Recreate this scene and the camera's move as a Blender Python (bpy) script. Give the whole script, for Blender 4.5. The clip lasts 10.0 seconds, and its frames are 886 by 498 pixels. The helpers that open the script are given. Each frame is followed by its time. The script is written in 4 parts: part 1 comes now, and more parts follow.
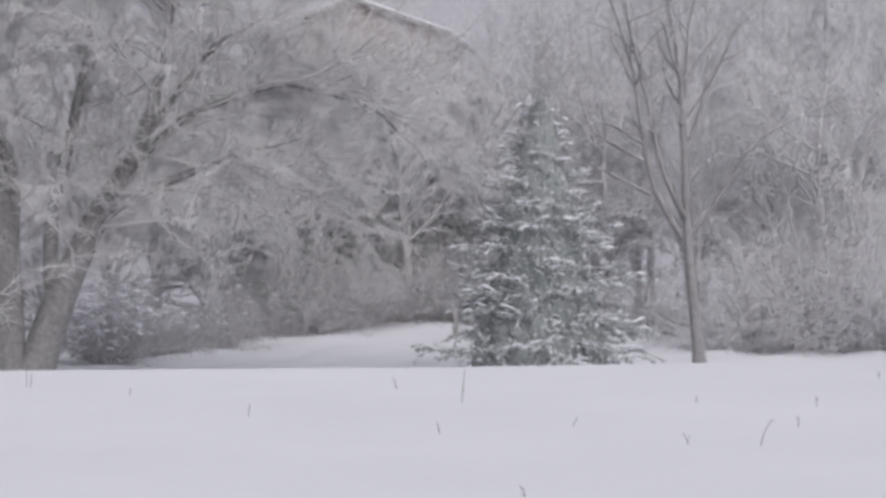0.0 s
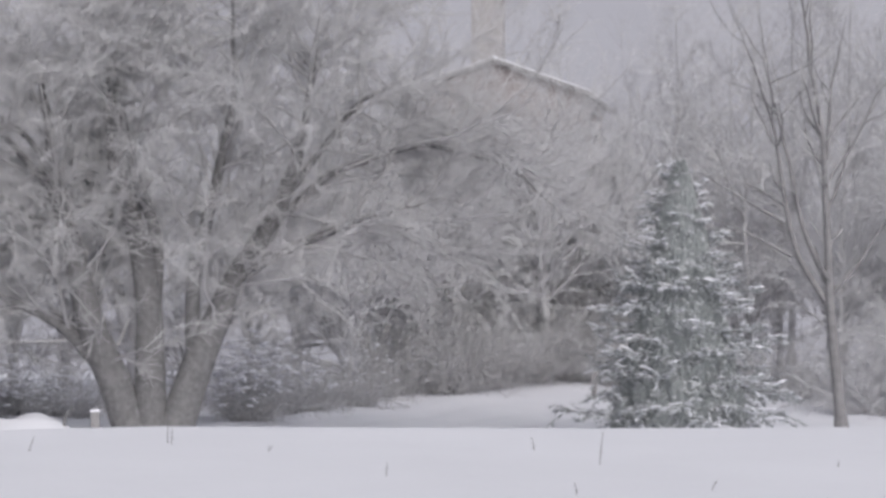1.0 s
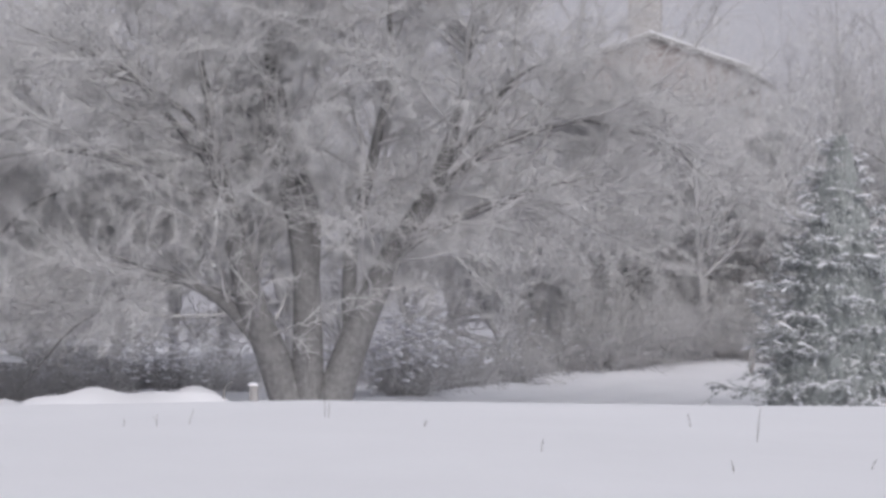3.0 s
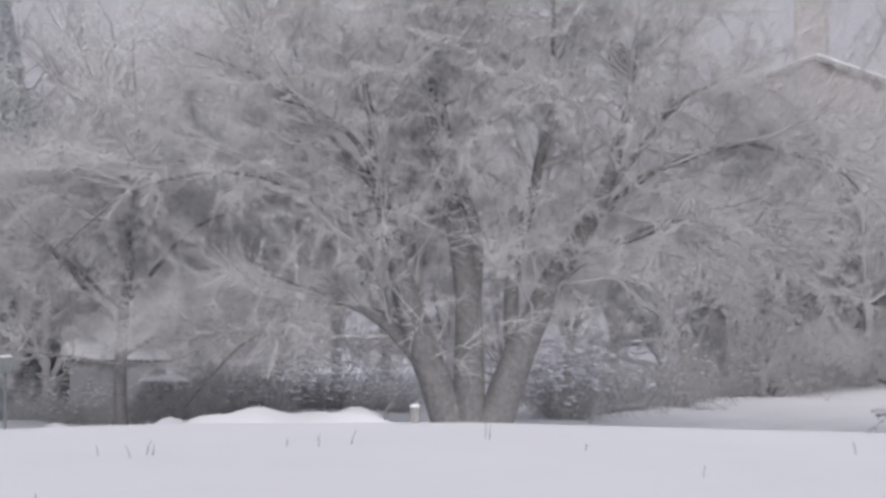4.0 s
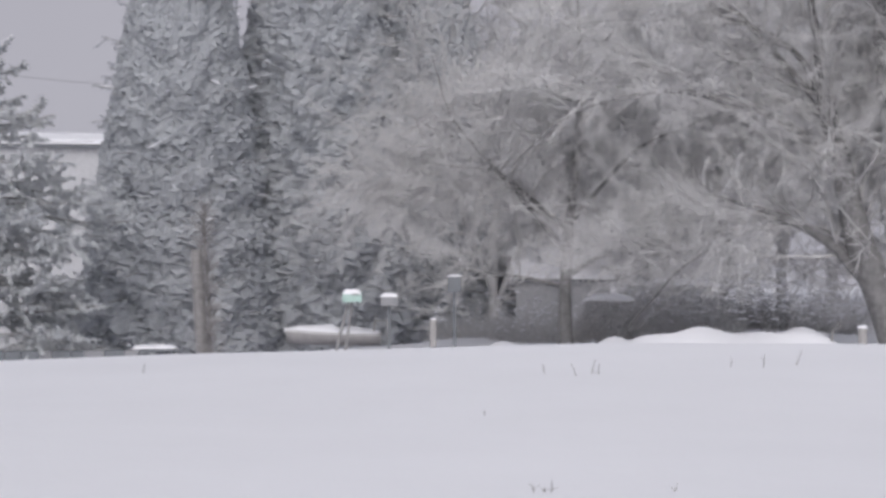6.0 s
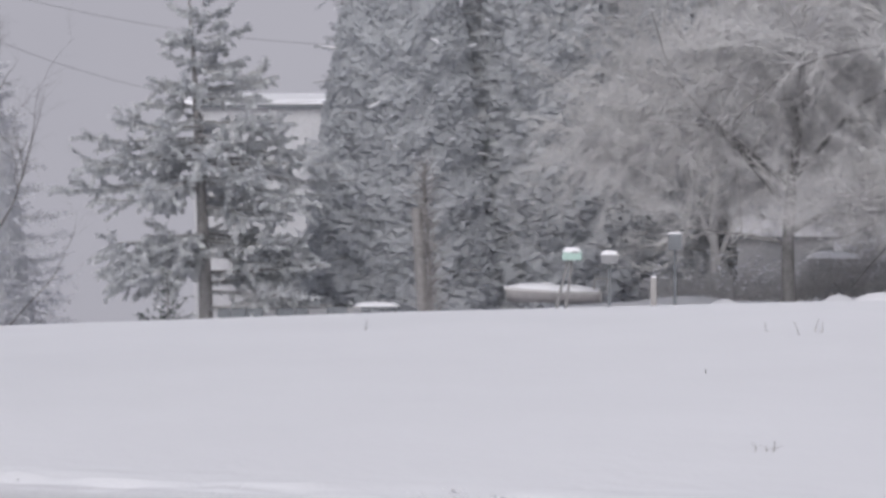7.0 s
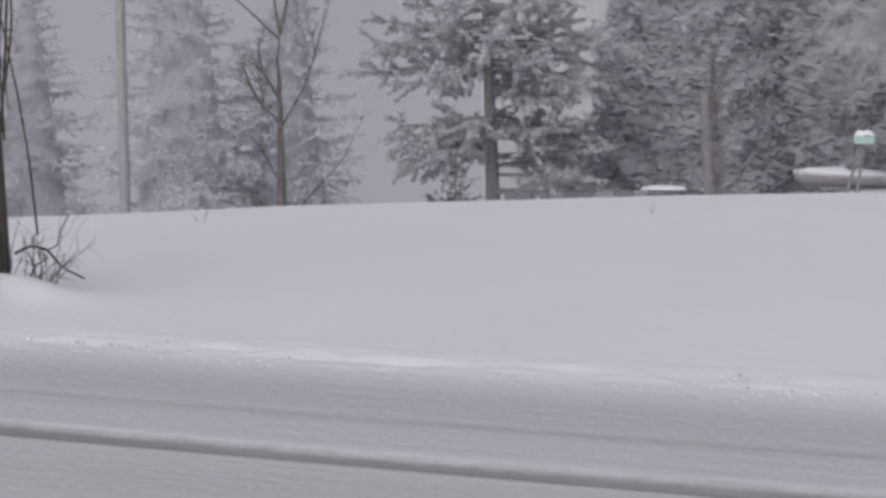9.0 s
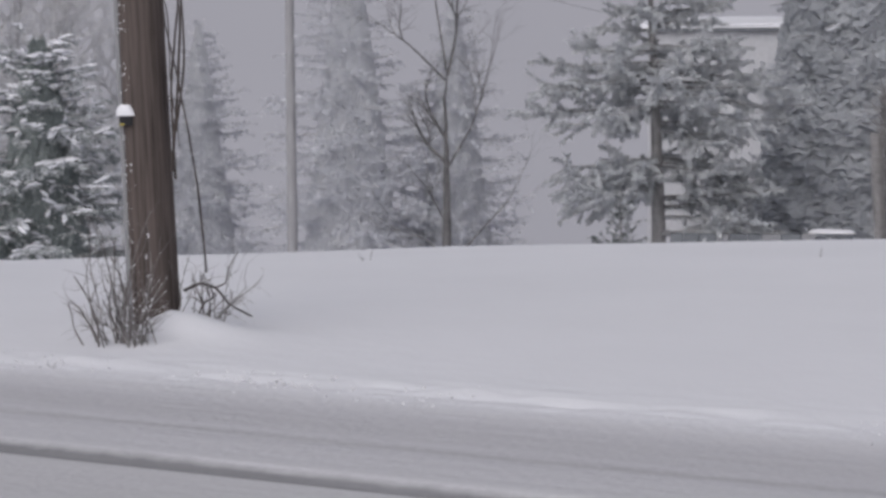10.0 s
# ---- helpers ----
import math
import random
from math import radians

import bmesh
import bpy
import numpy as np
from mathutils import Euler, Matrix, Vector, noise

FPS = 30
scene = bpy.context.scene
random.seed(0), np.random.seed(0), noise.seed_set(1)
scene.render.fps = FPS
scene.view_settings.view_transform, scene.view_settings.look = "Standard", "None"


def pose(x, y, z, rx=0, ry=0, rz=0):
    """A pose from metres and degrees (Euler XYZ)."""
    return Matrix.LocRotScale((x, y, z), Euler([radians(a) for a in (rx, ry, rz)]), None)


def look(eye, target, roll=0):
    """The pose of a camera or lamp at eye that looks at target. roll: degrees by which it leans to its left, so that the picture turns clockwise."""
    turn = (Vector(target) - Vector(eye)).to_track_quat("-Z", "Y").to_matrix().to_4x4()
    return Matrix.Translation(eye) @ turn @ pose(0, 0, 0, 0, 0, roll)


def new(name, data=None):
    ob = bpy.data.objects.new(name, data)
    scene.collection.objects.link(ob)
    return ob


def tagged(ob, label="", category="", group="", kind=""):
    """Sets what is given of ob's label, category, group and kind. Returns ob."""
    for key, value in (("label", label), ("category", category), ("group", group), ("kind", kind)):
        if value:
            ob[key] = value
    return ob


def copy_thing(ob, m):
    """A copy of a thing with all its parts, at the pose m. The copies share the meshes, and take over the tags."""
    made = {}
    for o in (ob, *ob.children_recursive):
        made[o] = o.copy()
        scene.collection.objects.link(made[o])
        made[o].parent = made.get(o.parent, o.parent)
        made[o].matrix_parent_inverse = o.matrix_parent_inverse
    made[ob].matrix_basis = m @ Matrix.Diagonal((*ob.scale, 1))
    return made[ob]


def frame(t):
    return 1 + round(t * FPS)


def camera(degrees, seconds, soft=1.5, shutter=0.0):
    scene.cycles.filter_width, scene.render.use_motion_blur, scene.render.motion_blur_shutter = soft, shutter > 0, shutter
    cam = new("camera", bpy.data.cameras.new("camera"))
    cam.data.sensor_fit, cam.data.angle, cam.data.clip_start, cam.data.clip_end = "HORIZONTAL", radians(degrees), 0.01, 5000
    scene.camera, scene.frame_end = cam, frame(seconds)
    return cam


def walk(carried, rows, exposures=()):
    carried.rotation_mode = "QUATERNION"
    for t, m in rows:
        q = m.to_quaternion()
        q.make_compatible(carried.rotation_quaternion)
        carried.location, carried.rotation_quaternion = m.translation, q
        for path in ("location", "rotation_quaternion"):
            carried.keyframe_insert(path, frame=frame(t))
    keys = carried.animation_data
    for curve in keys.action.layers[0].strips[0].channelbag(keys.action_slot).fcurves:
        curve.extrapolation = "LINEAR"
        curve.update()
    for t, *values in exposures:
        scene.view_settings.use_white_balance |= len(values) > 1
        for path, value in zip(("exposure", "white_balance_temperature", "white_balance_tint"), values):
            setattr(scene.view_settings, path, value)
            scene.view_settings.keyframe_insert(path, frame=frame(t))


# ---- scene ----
EYE = 1.6
# seconds, heading to the left, tilt, roll in degrees
TURNS = [
    (0.0, -0.000, -1.132, 0.284),
    (0.5, 1.595, -0.765, -0.125),
    (1.0, 3.906, 0.564, -0.121),
    (1.5, 6.002, 0.933, -0.136),
    (2.0, 7.461, 1.053, -0.036),
    (2.2, 8.168, -0.254, -0.071),
    (3.3, 8.404, 0.056, -0.370),
    (3.5, 9.837, 0.299, -0.225),
    (4.0, 12.857, 0.472, -0.632),
    (4.5, 16.711, -0.495, -0.641),
    (5.0, 17.957, -1.801, -0.471),
    (5.5, 20.573, -1.582, -0.282),
    (5.7, 22.822, -1.413, -0.270),
    (6.8, 29.760, -3.223, 0.264),
    (7.0, 31.469, -3.048, 0.273),
    (7.5, 33.228, -4.727, 0.139),
    (8.0, 34.359, -4.639, 0.250),
    (8.5, 37.622, -5.764, 0.429),
    (9.0, 39.564, -6.298, 0.512),
    (9.5, 42.272, -5.708, 0.470),
    (10.0, 44.218, -5.105, 0.377),
]


def aim(heading, tilt, lean):
    return pose(0, 0, EYE, 90 + tilt, 0, heading) @ pose(0, 0, 0, 0, 0, -lean)


cam = camera(24.57, 10.0, soft=3.2)
walk(cam, [(t, aim(a, b, c)) for t, a, b, c in TURNS], exposures=[(0.0, 0.02), (2.0, 0.03), (3.5, 0.06), (5.7, 0.06), (7.5, 0.0), (8.2, -0.06), (9.0, -0.27), (10.0, -0.28)])

scene.cycles.max_bounces, scene.cycles.diffuse_bounces = 16, 12

# ---- light: a bright overcast sky in falling snow ----
world = bpy.data.worlds.new("overcast")
scene.world = world
world.use_nodes = True
wn, wl = world.node_tree.nodes, world.node_tree.links
sky = wn.new("ShaderNodeTexSky")
sky.sky_type, sky.sun_disc = "NISHITA", False
sky.sun_elevation, sky.sun_rotation = radians(39), radians(158)
sky.air_density, sky.dust_density = 1.0, 3.0
grey = wn.new("ShaderNodeHueSaturation")
grey.inputs["Saturation"].default_value = 0.37
wl.new(sky.outputs[0], grey.inputs["Color"])
wl.new(grey.outputs[0], wn["Background"].inputs[0])
wn["Background"].inputs[1].default_value = 0.105

sun_data = bpy.data.lights.new("sun", "SUN")
sun_data.energy, sun_data.angle, sun_data.color = 1.42, radians(90), (1.0, 0.985, 1.0)
sun = new("sun", sun_data)
sun.matrix_world = look((18, -44, 38), (0, 0, 0))


# ---- materials ----
def mat_base(name, rough=0.9):
    m = bpy.data.materials.new(name)
    m.use_nodes = True
    nt = m.node_tree
    b = nt.nodes["Principled BSDF"]
    b.inputs["Roughness"].default_value = rough
    b.inputs["Specular IOR Level"].default_value = 0.2
    return m, nt, b


def noise_node(nt, scale, detail=4.0, rough=0.55, vec=None):
    n = nt.nodes.new("ShaderNodeTexNoise")
    n.inputs["Scale"].default_value, n.inputs["Detail"].default_value = scale, detail
    n.inputs["Roughness"].default_value = rough
    if vec is None:
        vec = nt.nodes.new("ShaderNodeTexCoord").outputs["Object"]
    nt.links.new(vec, n.inputs["Vector"])
    return n.outputs["Fac"]


def ramp(nt, fac, stops):
    r = nt.nodes.new("ShaderNodeValToRGB")
    el = r.color_ramp.elements
    while len(el) < len(stops):
        el.new(0.5)
    for e, (p, c) in zip(el, stops):
        e.position, e.color = p, (*c, 1) if len(c) == 3 else c
    nt.links.new(fac, r.inputs[0])
    return r.outputs[0]


def mix(nt, fac, a, b):
    n = nt.nodes.new("ShaderNodeMix")
    n.data_type = "RGBA"
    for s, v in ((n.inputs["Factor"], fac), (n.inputs["A"], a), (n.inputs["B"], b)):
        if isinstance(v, bpy.types.NodeSocket):
            nt.links.new(v, s)
        else:
            s.default_value = v if not isinstance(v, tuple) else (*v, 1)
    return n.outputs["Result"]


def math_node(nt, op, a, b):
    n = nt.nodes.new("ShaderNodeMath")
    n.operation = op
    for s, v in zip(n.inputs, (a, b)):
        if isinstance(v, bpy.types.NodeSocket):
            nt.links.new(v, s)
        else:
            s.default_value = v
    return n.outputs[0]


def bump(nt, b, height, strength, dist):
    n = nt.nodes.new("ShaderNodeBump")
    n.inputs["Strength"].default_value, n.inputs["Distance"].default_value = strength, dist
    nt.links.new(height, n.inputs["Height"])
    nt.links.new(n.outputs[0], b.inputs["Normal"])


def dusted(name, dark, light, snow=0.5, lo=0.0, hi=0.8, grain=14.0, snow_col=(0.86, 0.86, 0.9), thin=0.0):
    """A surface of two tones with snow lying on what faces up; thin: how much light thin twigs let through."""
    m, nt, b = mat_base(name)
    base = ramp(nt, noise_node(nt, grain, 5), [(0.35, dark), (0.65, light)])
    geo = nt.nodes.new("ShaderNodeNewGeometry")
    xyz = nt.nodes.new("ShaderNodeSeparateXYZ")
    nt.links.new(geo.outputs["Normal"], xyz.inputs[0])
    up = math_node(nt, "ADD", xyz.outputs["Z"], math_node(nt, "MULTIPLY", math_node(nt, "SUBTRACT", noise_node(nt, 2.3, 3), 0.5), 1.6))
    cover = ramp(nt, up, [(lo, (0, 0, 0)), (hi, (snow, snow, snow))])
    col = mix(nt, cover, base, snow_col)
    nt.links.new(col, b.inputs["Base Color"])
    if grain < 10:
        mp = nt.nodes.new("ShaderNodeMapping")
        mp.inputs["Scale"].default_value = (9, 9, 1.2)
        nt.links.new(nt.nodes.new("ShaderNodeTexCoord").outputs["Object"], mp.inputs[0])
        bump(nt, b, noise_node(nt, 1.6, 6, 0.65, mp.outputs[0]), 0.9, 0.06)
    if thin:
        t = nt.nodes.new("ShaderNodeBsdfTranslucent")
        nt.links.new(col, t.inputs["Color"])
        both = nt.nodes.new("ShaderNodeMixShader")
        both.inputs[0].default_value = thin
        nt.links.new(b.outputs[0], both.inputs[1])
        nt.links.new(t.outputs[0], both.inputs[2])
        nt.links.new(both.outputs[0], nt.nodes["Material Output"].inputs[0])
    return m


def snow_mat(name, tint=(0.80, 0.795, 0.85)):
    m, nt, b = mat_base(name, 0.75)
    big = noise_node(nt, 0.35, 4)
    col = ramp(nt, big, [(0.3, tuple(c * 0.95 for c in tint)), (0.7, tint)])
    nt.links.new(col, b.inputs["Base Color"])
    fine = math_node(nt, "ADD", math_node(nt, "MULTIPLY", noise_node(nt, 3.0, 6), 1.0), math_node(nt, "MULTIPLY", noise_node(nt, 40.0, 3), 0.06))
    bump(nt, b, fine, 0.22, 0.06)
    return m


M_SNOW = snow_mat("snow")
M_ROADSNOW = snow_mat("gritty_snow", (0.63, 0.625, 0.665))
# twig tone raised: haze of falling snow is put into the colour
M_TWIG = dusted("hazed_frosted_twigs", (0.55, 0.542, 0.558), (0.61, 0.602, 0.618), 0.25, 0.2, 0.9, thin=0.25)
# paler than the nearer twigs: distance haze painted into the base colour
M_HAZEDTWIG = dusted("hazed_snowy_twigs", (0.64, 0.633, 0.655), (0.69, 0.682, 0.705), 0.3, 0.2, 0.9, thin=0.25)
# far bark, its colour lightened to stand in for haze
M_FARBARK = dusted("hazed_bark", (0.50, 0.493, 0.51), (0.56, 0.552, 0.57), 0.4, 0.2, 0.9, 5.0)
M_OLDBARK = dusted("old_tree_bark", (0.17, 0.166, 0.172), (0.25, 0.244, 0.252), 0.35, 0.4, 0.95, 7.0)
# limb colour carries haze too, which flattens the crown's contrast
M_LIMB = dusted("hazed_limbs", (0.46, 0.452, 0.466), (0.53, 0.52, 0.535), 0.4, 0.3, 0.9, 5.0)
M_BARK = dusted("frosted_bark", (0.22, 0.213, 0.222), (0.30, 0.292, 0.302), 0.5, 0.3, 0.9, 5.0)
M_DARKBARK = dusted("dark_bark", (0.10, 0.097, 0.10), (0.17, 0.164, 0.17), 0.5, 0.5, 0.95, 5.0)
# dark brush painted pale to make up for shade and missing haze
M_BRUSH = dusted("hazed_brush", (0.53, 0.523, 0.54), (0.61, 0.602, 0.62), 0.4, 0.3, 0.9, thin=0.25)
# green needles greyed and lightened with haze, under the lying snow
M_NEEDLE = dusted("hazed_spruce_needles", (0.35, 0.372, 0.38), (0.44, 0.462, 0.47), 0.75, 0.25, 0.75, thin=0.4)
# dark foliage made this light in colour to imitate haze before it
M_DARKNEEDLE = dusted("hazed_old_spruce_needles", (0.45, 0.465, 0.505), (0.51, 0.525, 0.565), 0.2, 0.5, 0.95, thin=0.4)
# pine tone lifted far above real needles, as painted haze
M_PINE = dusted("hazed_pine_needles", (0.62, 0.63, 0.655), (0.68, 0.69, 0.715), 0.2, 0.5, 0.95, thin=0.45)
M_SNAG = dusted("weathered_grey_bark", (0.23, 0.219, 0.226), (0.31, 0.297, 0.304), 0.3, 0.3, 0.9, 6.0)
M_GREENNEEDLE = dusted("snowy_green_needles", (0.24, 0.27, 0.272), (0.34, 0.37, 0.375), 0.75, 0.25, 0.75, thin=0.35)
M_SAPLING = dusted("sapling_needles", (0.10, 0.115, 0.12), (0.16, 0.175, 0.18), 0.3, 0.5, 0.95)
# near-backdrop tone: the far spruces' haze lies in their base colour
M_PALENEEDLE = dusted("hazed_far_needles", (0.69, 0.695, 0.73), (0.74, 0.745, 0.78), 0.3, 0.2, 0.8, thin=0.45)


def wood_mat(name, dark, light, stretch, rough=0.85):
    m, nt, b = mat_base(name, rough)
    mp = nt.nodes.new("ShaderNodeMapping")
    mp.inputs["Scale"].default_value = stretch
    nt.links.new(nt.nodes.new("ShaderNodeTexCoord").outputs["Object"], mp.inputs[0])
    grain = noise_node(nt, 3.0, 8, 0.65, mp.outputs[0])
    col = ramp(nt, grain, [(0.32, dark), (0.52, light), (0.7, tuple(c * 1.35 for c in light))])
    col = mix(nt, math_node(nt, "MULTIPLY", noise_node(nt, 1.4, 4), 0.5), col, dark)
    nt.links.new(col, b.inputs["Base Color"])
    bump(nt, b, grain, 0.8, 0.02)
    return m


M_POLE = wood_mat("weathered_pole_wood", (0.035, 0.028, 0.027), (0.125, 0.101, 0.095), (11, 11, 0.3))
M_GREYWOOD = wood_mat("grey_wood", (0.22, 0.21, 0.21), (0.36, 0.345, 0.35), (6, 6, 0.5))
# pole wood lightened in colour for the haze at its distance
M_FARPOLE = wood_mat("hazed_pole_wood", (0.25, 0.246, 0.262), (0.33, 0.324, 0.343), (6, 6, 0.5))


def paint(name, col, rough=0.6, vary=0.12):
    m, nt, b = mat_base(name, rough)
    lo = tuple(c * (1 - vary) for c in col)
    nt.links.new(ramp(nt, noise_node(nt, 6.0, 5), [(0.35, lo), (0.65, col)]), b.inputs["Base Color"])
    bump(nt, b, noise_node(nt, 30.0, 3), 0.1, 0.01)
    return m


M_GREEN = paint("green_enamel", (0.40, 0.54, 0.51), 0.45)
M_GREYBOX = paint("grey_plastic", (0.27, 0.27, 0.29))
M_DARKBOX = paint("dark_plastic", (0.17, 0.18, 0.2))
# brown wall paled by haze mixed into its paint colour
M_BRICK = paint("hazed_brown_wall", (0.42, 0.365, 0.36), 0.9)
# brick colour washed out to imitate distance haze
M_CHIMNEY = paint("hazed_chimney_brick", (0.42, 0.40, 0.405), 0.9)
# clapboard toned towards the backdrop, so its haze is painted
M_PALEWALL = paint("hazed_clapboard", (0.54, 0.54, 0.575), 0.8)
M_TRIM = paint("white_trim", (0.72, 0.72, 0.75), 0.7)
M_FARTRIM = paint("pale_trim", (0.48, 0.48, 0.51), 0.7)
M_PANE = paint("dim_window_glass", (0.27, 0.27, 0.30), 0.15)
M_TAN = paint("weathered_hull", (0.33, 0.32, 0.33), 0.7)
M_VINE = wood_mat("dark_vine", (0.04, 0.034, 0.033), (0.085, 0.07, 0.066), (20, 20, 2))
M_WEED = dusted("snowy_stalks", (0.11, 0.10, 0.10), (0.20, 0.182, 0.18), 0.5, 0.2, 0.8)
M_DARK = paint("dark_steel", (0.03, 0.03, 0.035), 0.5)
M_YELLOW = paint("yellow_tag", (0.4, 0.33, 0.1), 0.6)


def backdrop_mat():
    m = bpy.data.materials.new("snow_haze")
    m.use_nodes = True
    nt = m.node_tree
    nt.nodes.remove(nt.nodes["Principled BSDF"])
    e = nt.nodes.new("ShaderNodeEmission")
    col = ramp(nt, noise_node(nt, 0.012, 3), [(0.3, (0.40, 0.394, 0.45)), (0.7, (0.43, 0.424, 0.48))])
    nt.links.new(col, e.inputs[0])
    nt.links.new(e.outputs[0], nt.nodes["Material Output"].inputs[0])
    return m


M_HAZE = backdrop_mat()


# ---- mesh tools ----
def mesh_of(name, V, F, material, smooth=False):
    V, F = np.asarray(V, dtype=np.float32), np.asarray(F, dtype=np.int32)
    me = bpy.data.meshes.new(name)
    me.vertices.add(len(V))
    me.vertices.foreach_set("co", V.ravel())
    me.loops.add(F.size)
    me.loops.foreach_set("vertex_index", F.ravel())
    me.polygons.add(len(F))
    me.polygons.foreach_set("loop_start", np.arange(0, F.size, F.shape[1], dtype=np.int32))
    me.update(calc_edges=True)
    me.polygons.foreach_set("use_smooth", np.full(len(F), smooth))
    me.materials.append(material)
    return me


def part(name, me, parent=None, label="", kind=""):
    ob = new(name, me)
    ob.parent = parent
    return tagged(ob, label, kind=kind)


def thing(name, x, y, z, label, category, group="", turn=0.0):
    ob = new(name)
    ob.empty_display_size = 0.2
    ob.matrix_basis = pose(x, y, z, 0, 0, turn)
    return tagged(ob, label, category, group)


def unit(a):
    return a / np.maximum(np.linalg.norm(a, axis=-1, keepdims=True), 1e-9)


def tubes(P, R, sides=3):
    """P (M, K, 3) paths, R (M, K) radii: quads round each."""
    M, K, _ = P.shape
    T = np.empty_like(P)
    T[:, 1:-1] = P[:, 2:] - P[:, :-2]
    T[:, 0], T[:, -1] = P[:, 1] - P[:, 0], P[:, -1] - P[:, -2]
    T = unit(T)
    ref = np.eye(3)[np.argmin(np.abs(T).max(axis=1), axis=-1)][:, None]
    A = unit(np.cross(T, ref))
    B = np.cross(A, T)
    ang = np.arange(sides) * 2 * np.pi / sides + np.pi / 2
    V = P[:, :, None] + R[:, :, None, None] * (A[:, :, None] * np.cos(ang)[:, None] + B[:, :, None] * np.sin(ang)[:, None])
    idx = np.arange(M * K * sides).reshape(M, K, sides)
    nxt = np.roll(idx, -1, axis=2)
    F = np.stack([idx[:, :-1], nxt[:, :-1], nxt[:, 1:], idx[:, 1:]], -1).reshape(-1, 4)
    return V.reshape(-1, 3), F


def join(*pieces):
    Vs, Fs, n = [], [], 0
    for V, F in pieces:
        Vs.append(V)
        Fs.append(F + n)
        n += len(V)
    return np.concatenate(Vs), np.concatenate(Fs)


def shoot(start, dirs, lengths, K, wiggle, lift, rng):
    """Wandering paths from start along dirs."""
    P = [start]
    d = unit(dirs)
    for _ in range(K):
        d = unit(d + rng.normal(0, wiggle, d.shape) + np.array([0, 0, lift]))
        P.append(P[-1] + d * (lengths / K)[:, None])
    return np.stack(P, 1)


def sprout(P, R, n, lengths, angle, K, wiggle, lift, thin, rng, t0=0.25, flat=0.0, floor=-2.0):
    """n shoots out of the parents P, at random along them."""
    M, K0, _ = P.shape
    size = np.linalg.norm(P[:, -1] - P[:, 0], axis=-1)
    who = rng.choice(M, n, p=size / size.sum())
    t = (t0 + (0.99 - t0) * rng.random(n)) * (K0 - 1)
    k = np.minimum(t.astype(int), K0 - 2)
    w = (t - k)[:, None]
    at = P[who, k] * (1 - w) + P[who, k + 1] * w
    along = unit(P[who, k + 1] - P[who, k])
    around = rng.normal(size=(n, 3))
    if flat:
        around = around * (1 - flat) + np.array([0, 0, 1.0]) * rng.choice([-1.0, 1.0], (n, 1))
    side = unit(np.cross(along, around))
    a = np.radians(rng.normal(angle, angle * 0.25, n))[:, None]
    d = along * np.cos(a) + side * np.sin(a)
    d[:, 2] = np.maximum(d[:, 2], floor)
    L = rng.uniform(*lengths, n)
    Q = shoot(at, d, L, K, wiggle, lift, rng)
    r0 = np.minimum(R[who, k] * 0.7, thin)
    return Q, r0[:, None] * np.linspace(1, 0.3, K + 1)


# ---- the lie of the land: u along the road, v across it ----
UX, UY = math.cos(radians(16)), math.sin(radians(16))
CREST = 20.0
FALL_U = [-60, -17.1, -10.7, -6.1, -1.6, 1.4, 5.7, 10.6, 60]
FALL_Z = [-3.0, -0.81, -0.40, -0.16, 0.03, 0.06, -0.02, -0.07, -0.4]
LOW_U = [-120, -60, -35, -22, -12, 0, 60]
LOW_Z = [-14, -8.4, -5.8, -4.6, -3.75, -3.2, -3.0]
# heaps of drifted snow, and a lawn rise fitted to the camera's view: x, y, height, spread
HEAPS = [(-13.6, 56.4, 0.10, 0.9), (-25.2, 52.3, 0.2, 2.0), (-1.0, 79.0, 1.25, 9.0), (-9.68, 7.62, 0.13, 0.17), (-9.45, 7.75, 0.06, 0.3)]
# snow bank set nearer and sized to fit the camera's view: bearing, distance, height, spread
BANK = [(14.5, 46, 0.34, 0.5), (15.3, 47, 0.66, 0.55), (16.4, 46, 0.66, 0.6), (17.2, 48, 0.36, 0.45), (18.0, 46, 0.68, 0.55), (18.9, 47, 0.52, 0.45), (19.7, 46, 0.54, 0.5), (20.5, 47, 0.50, 0.4), (21.3, 48, 0.46, 0.4), (22.6, 47, 0.56, 0.5), (23.6, 48, 0.5, 0.45)]
HEAPS += [(-d * math.sin(radians(a)), d * math.cos(radians(a)), h, w) for a, d, h, w in BANK]


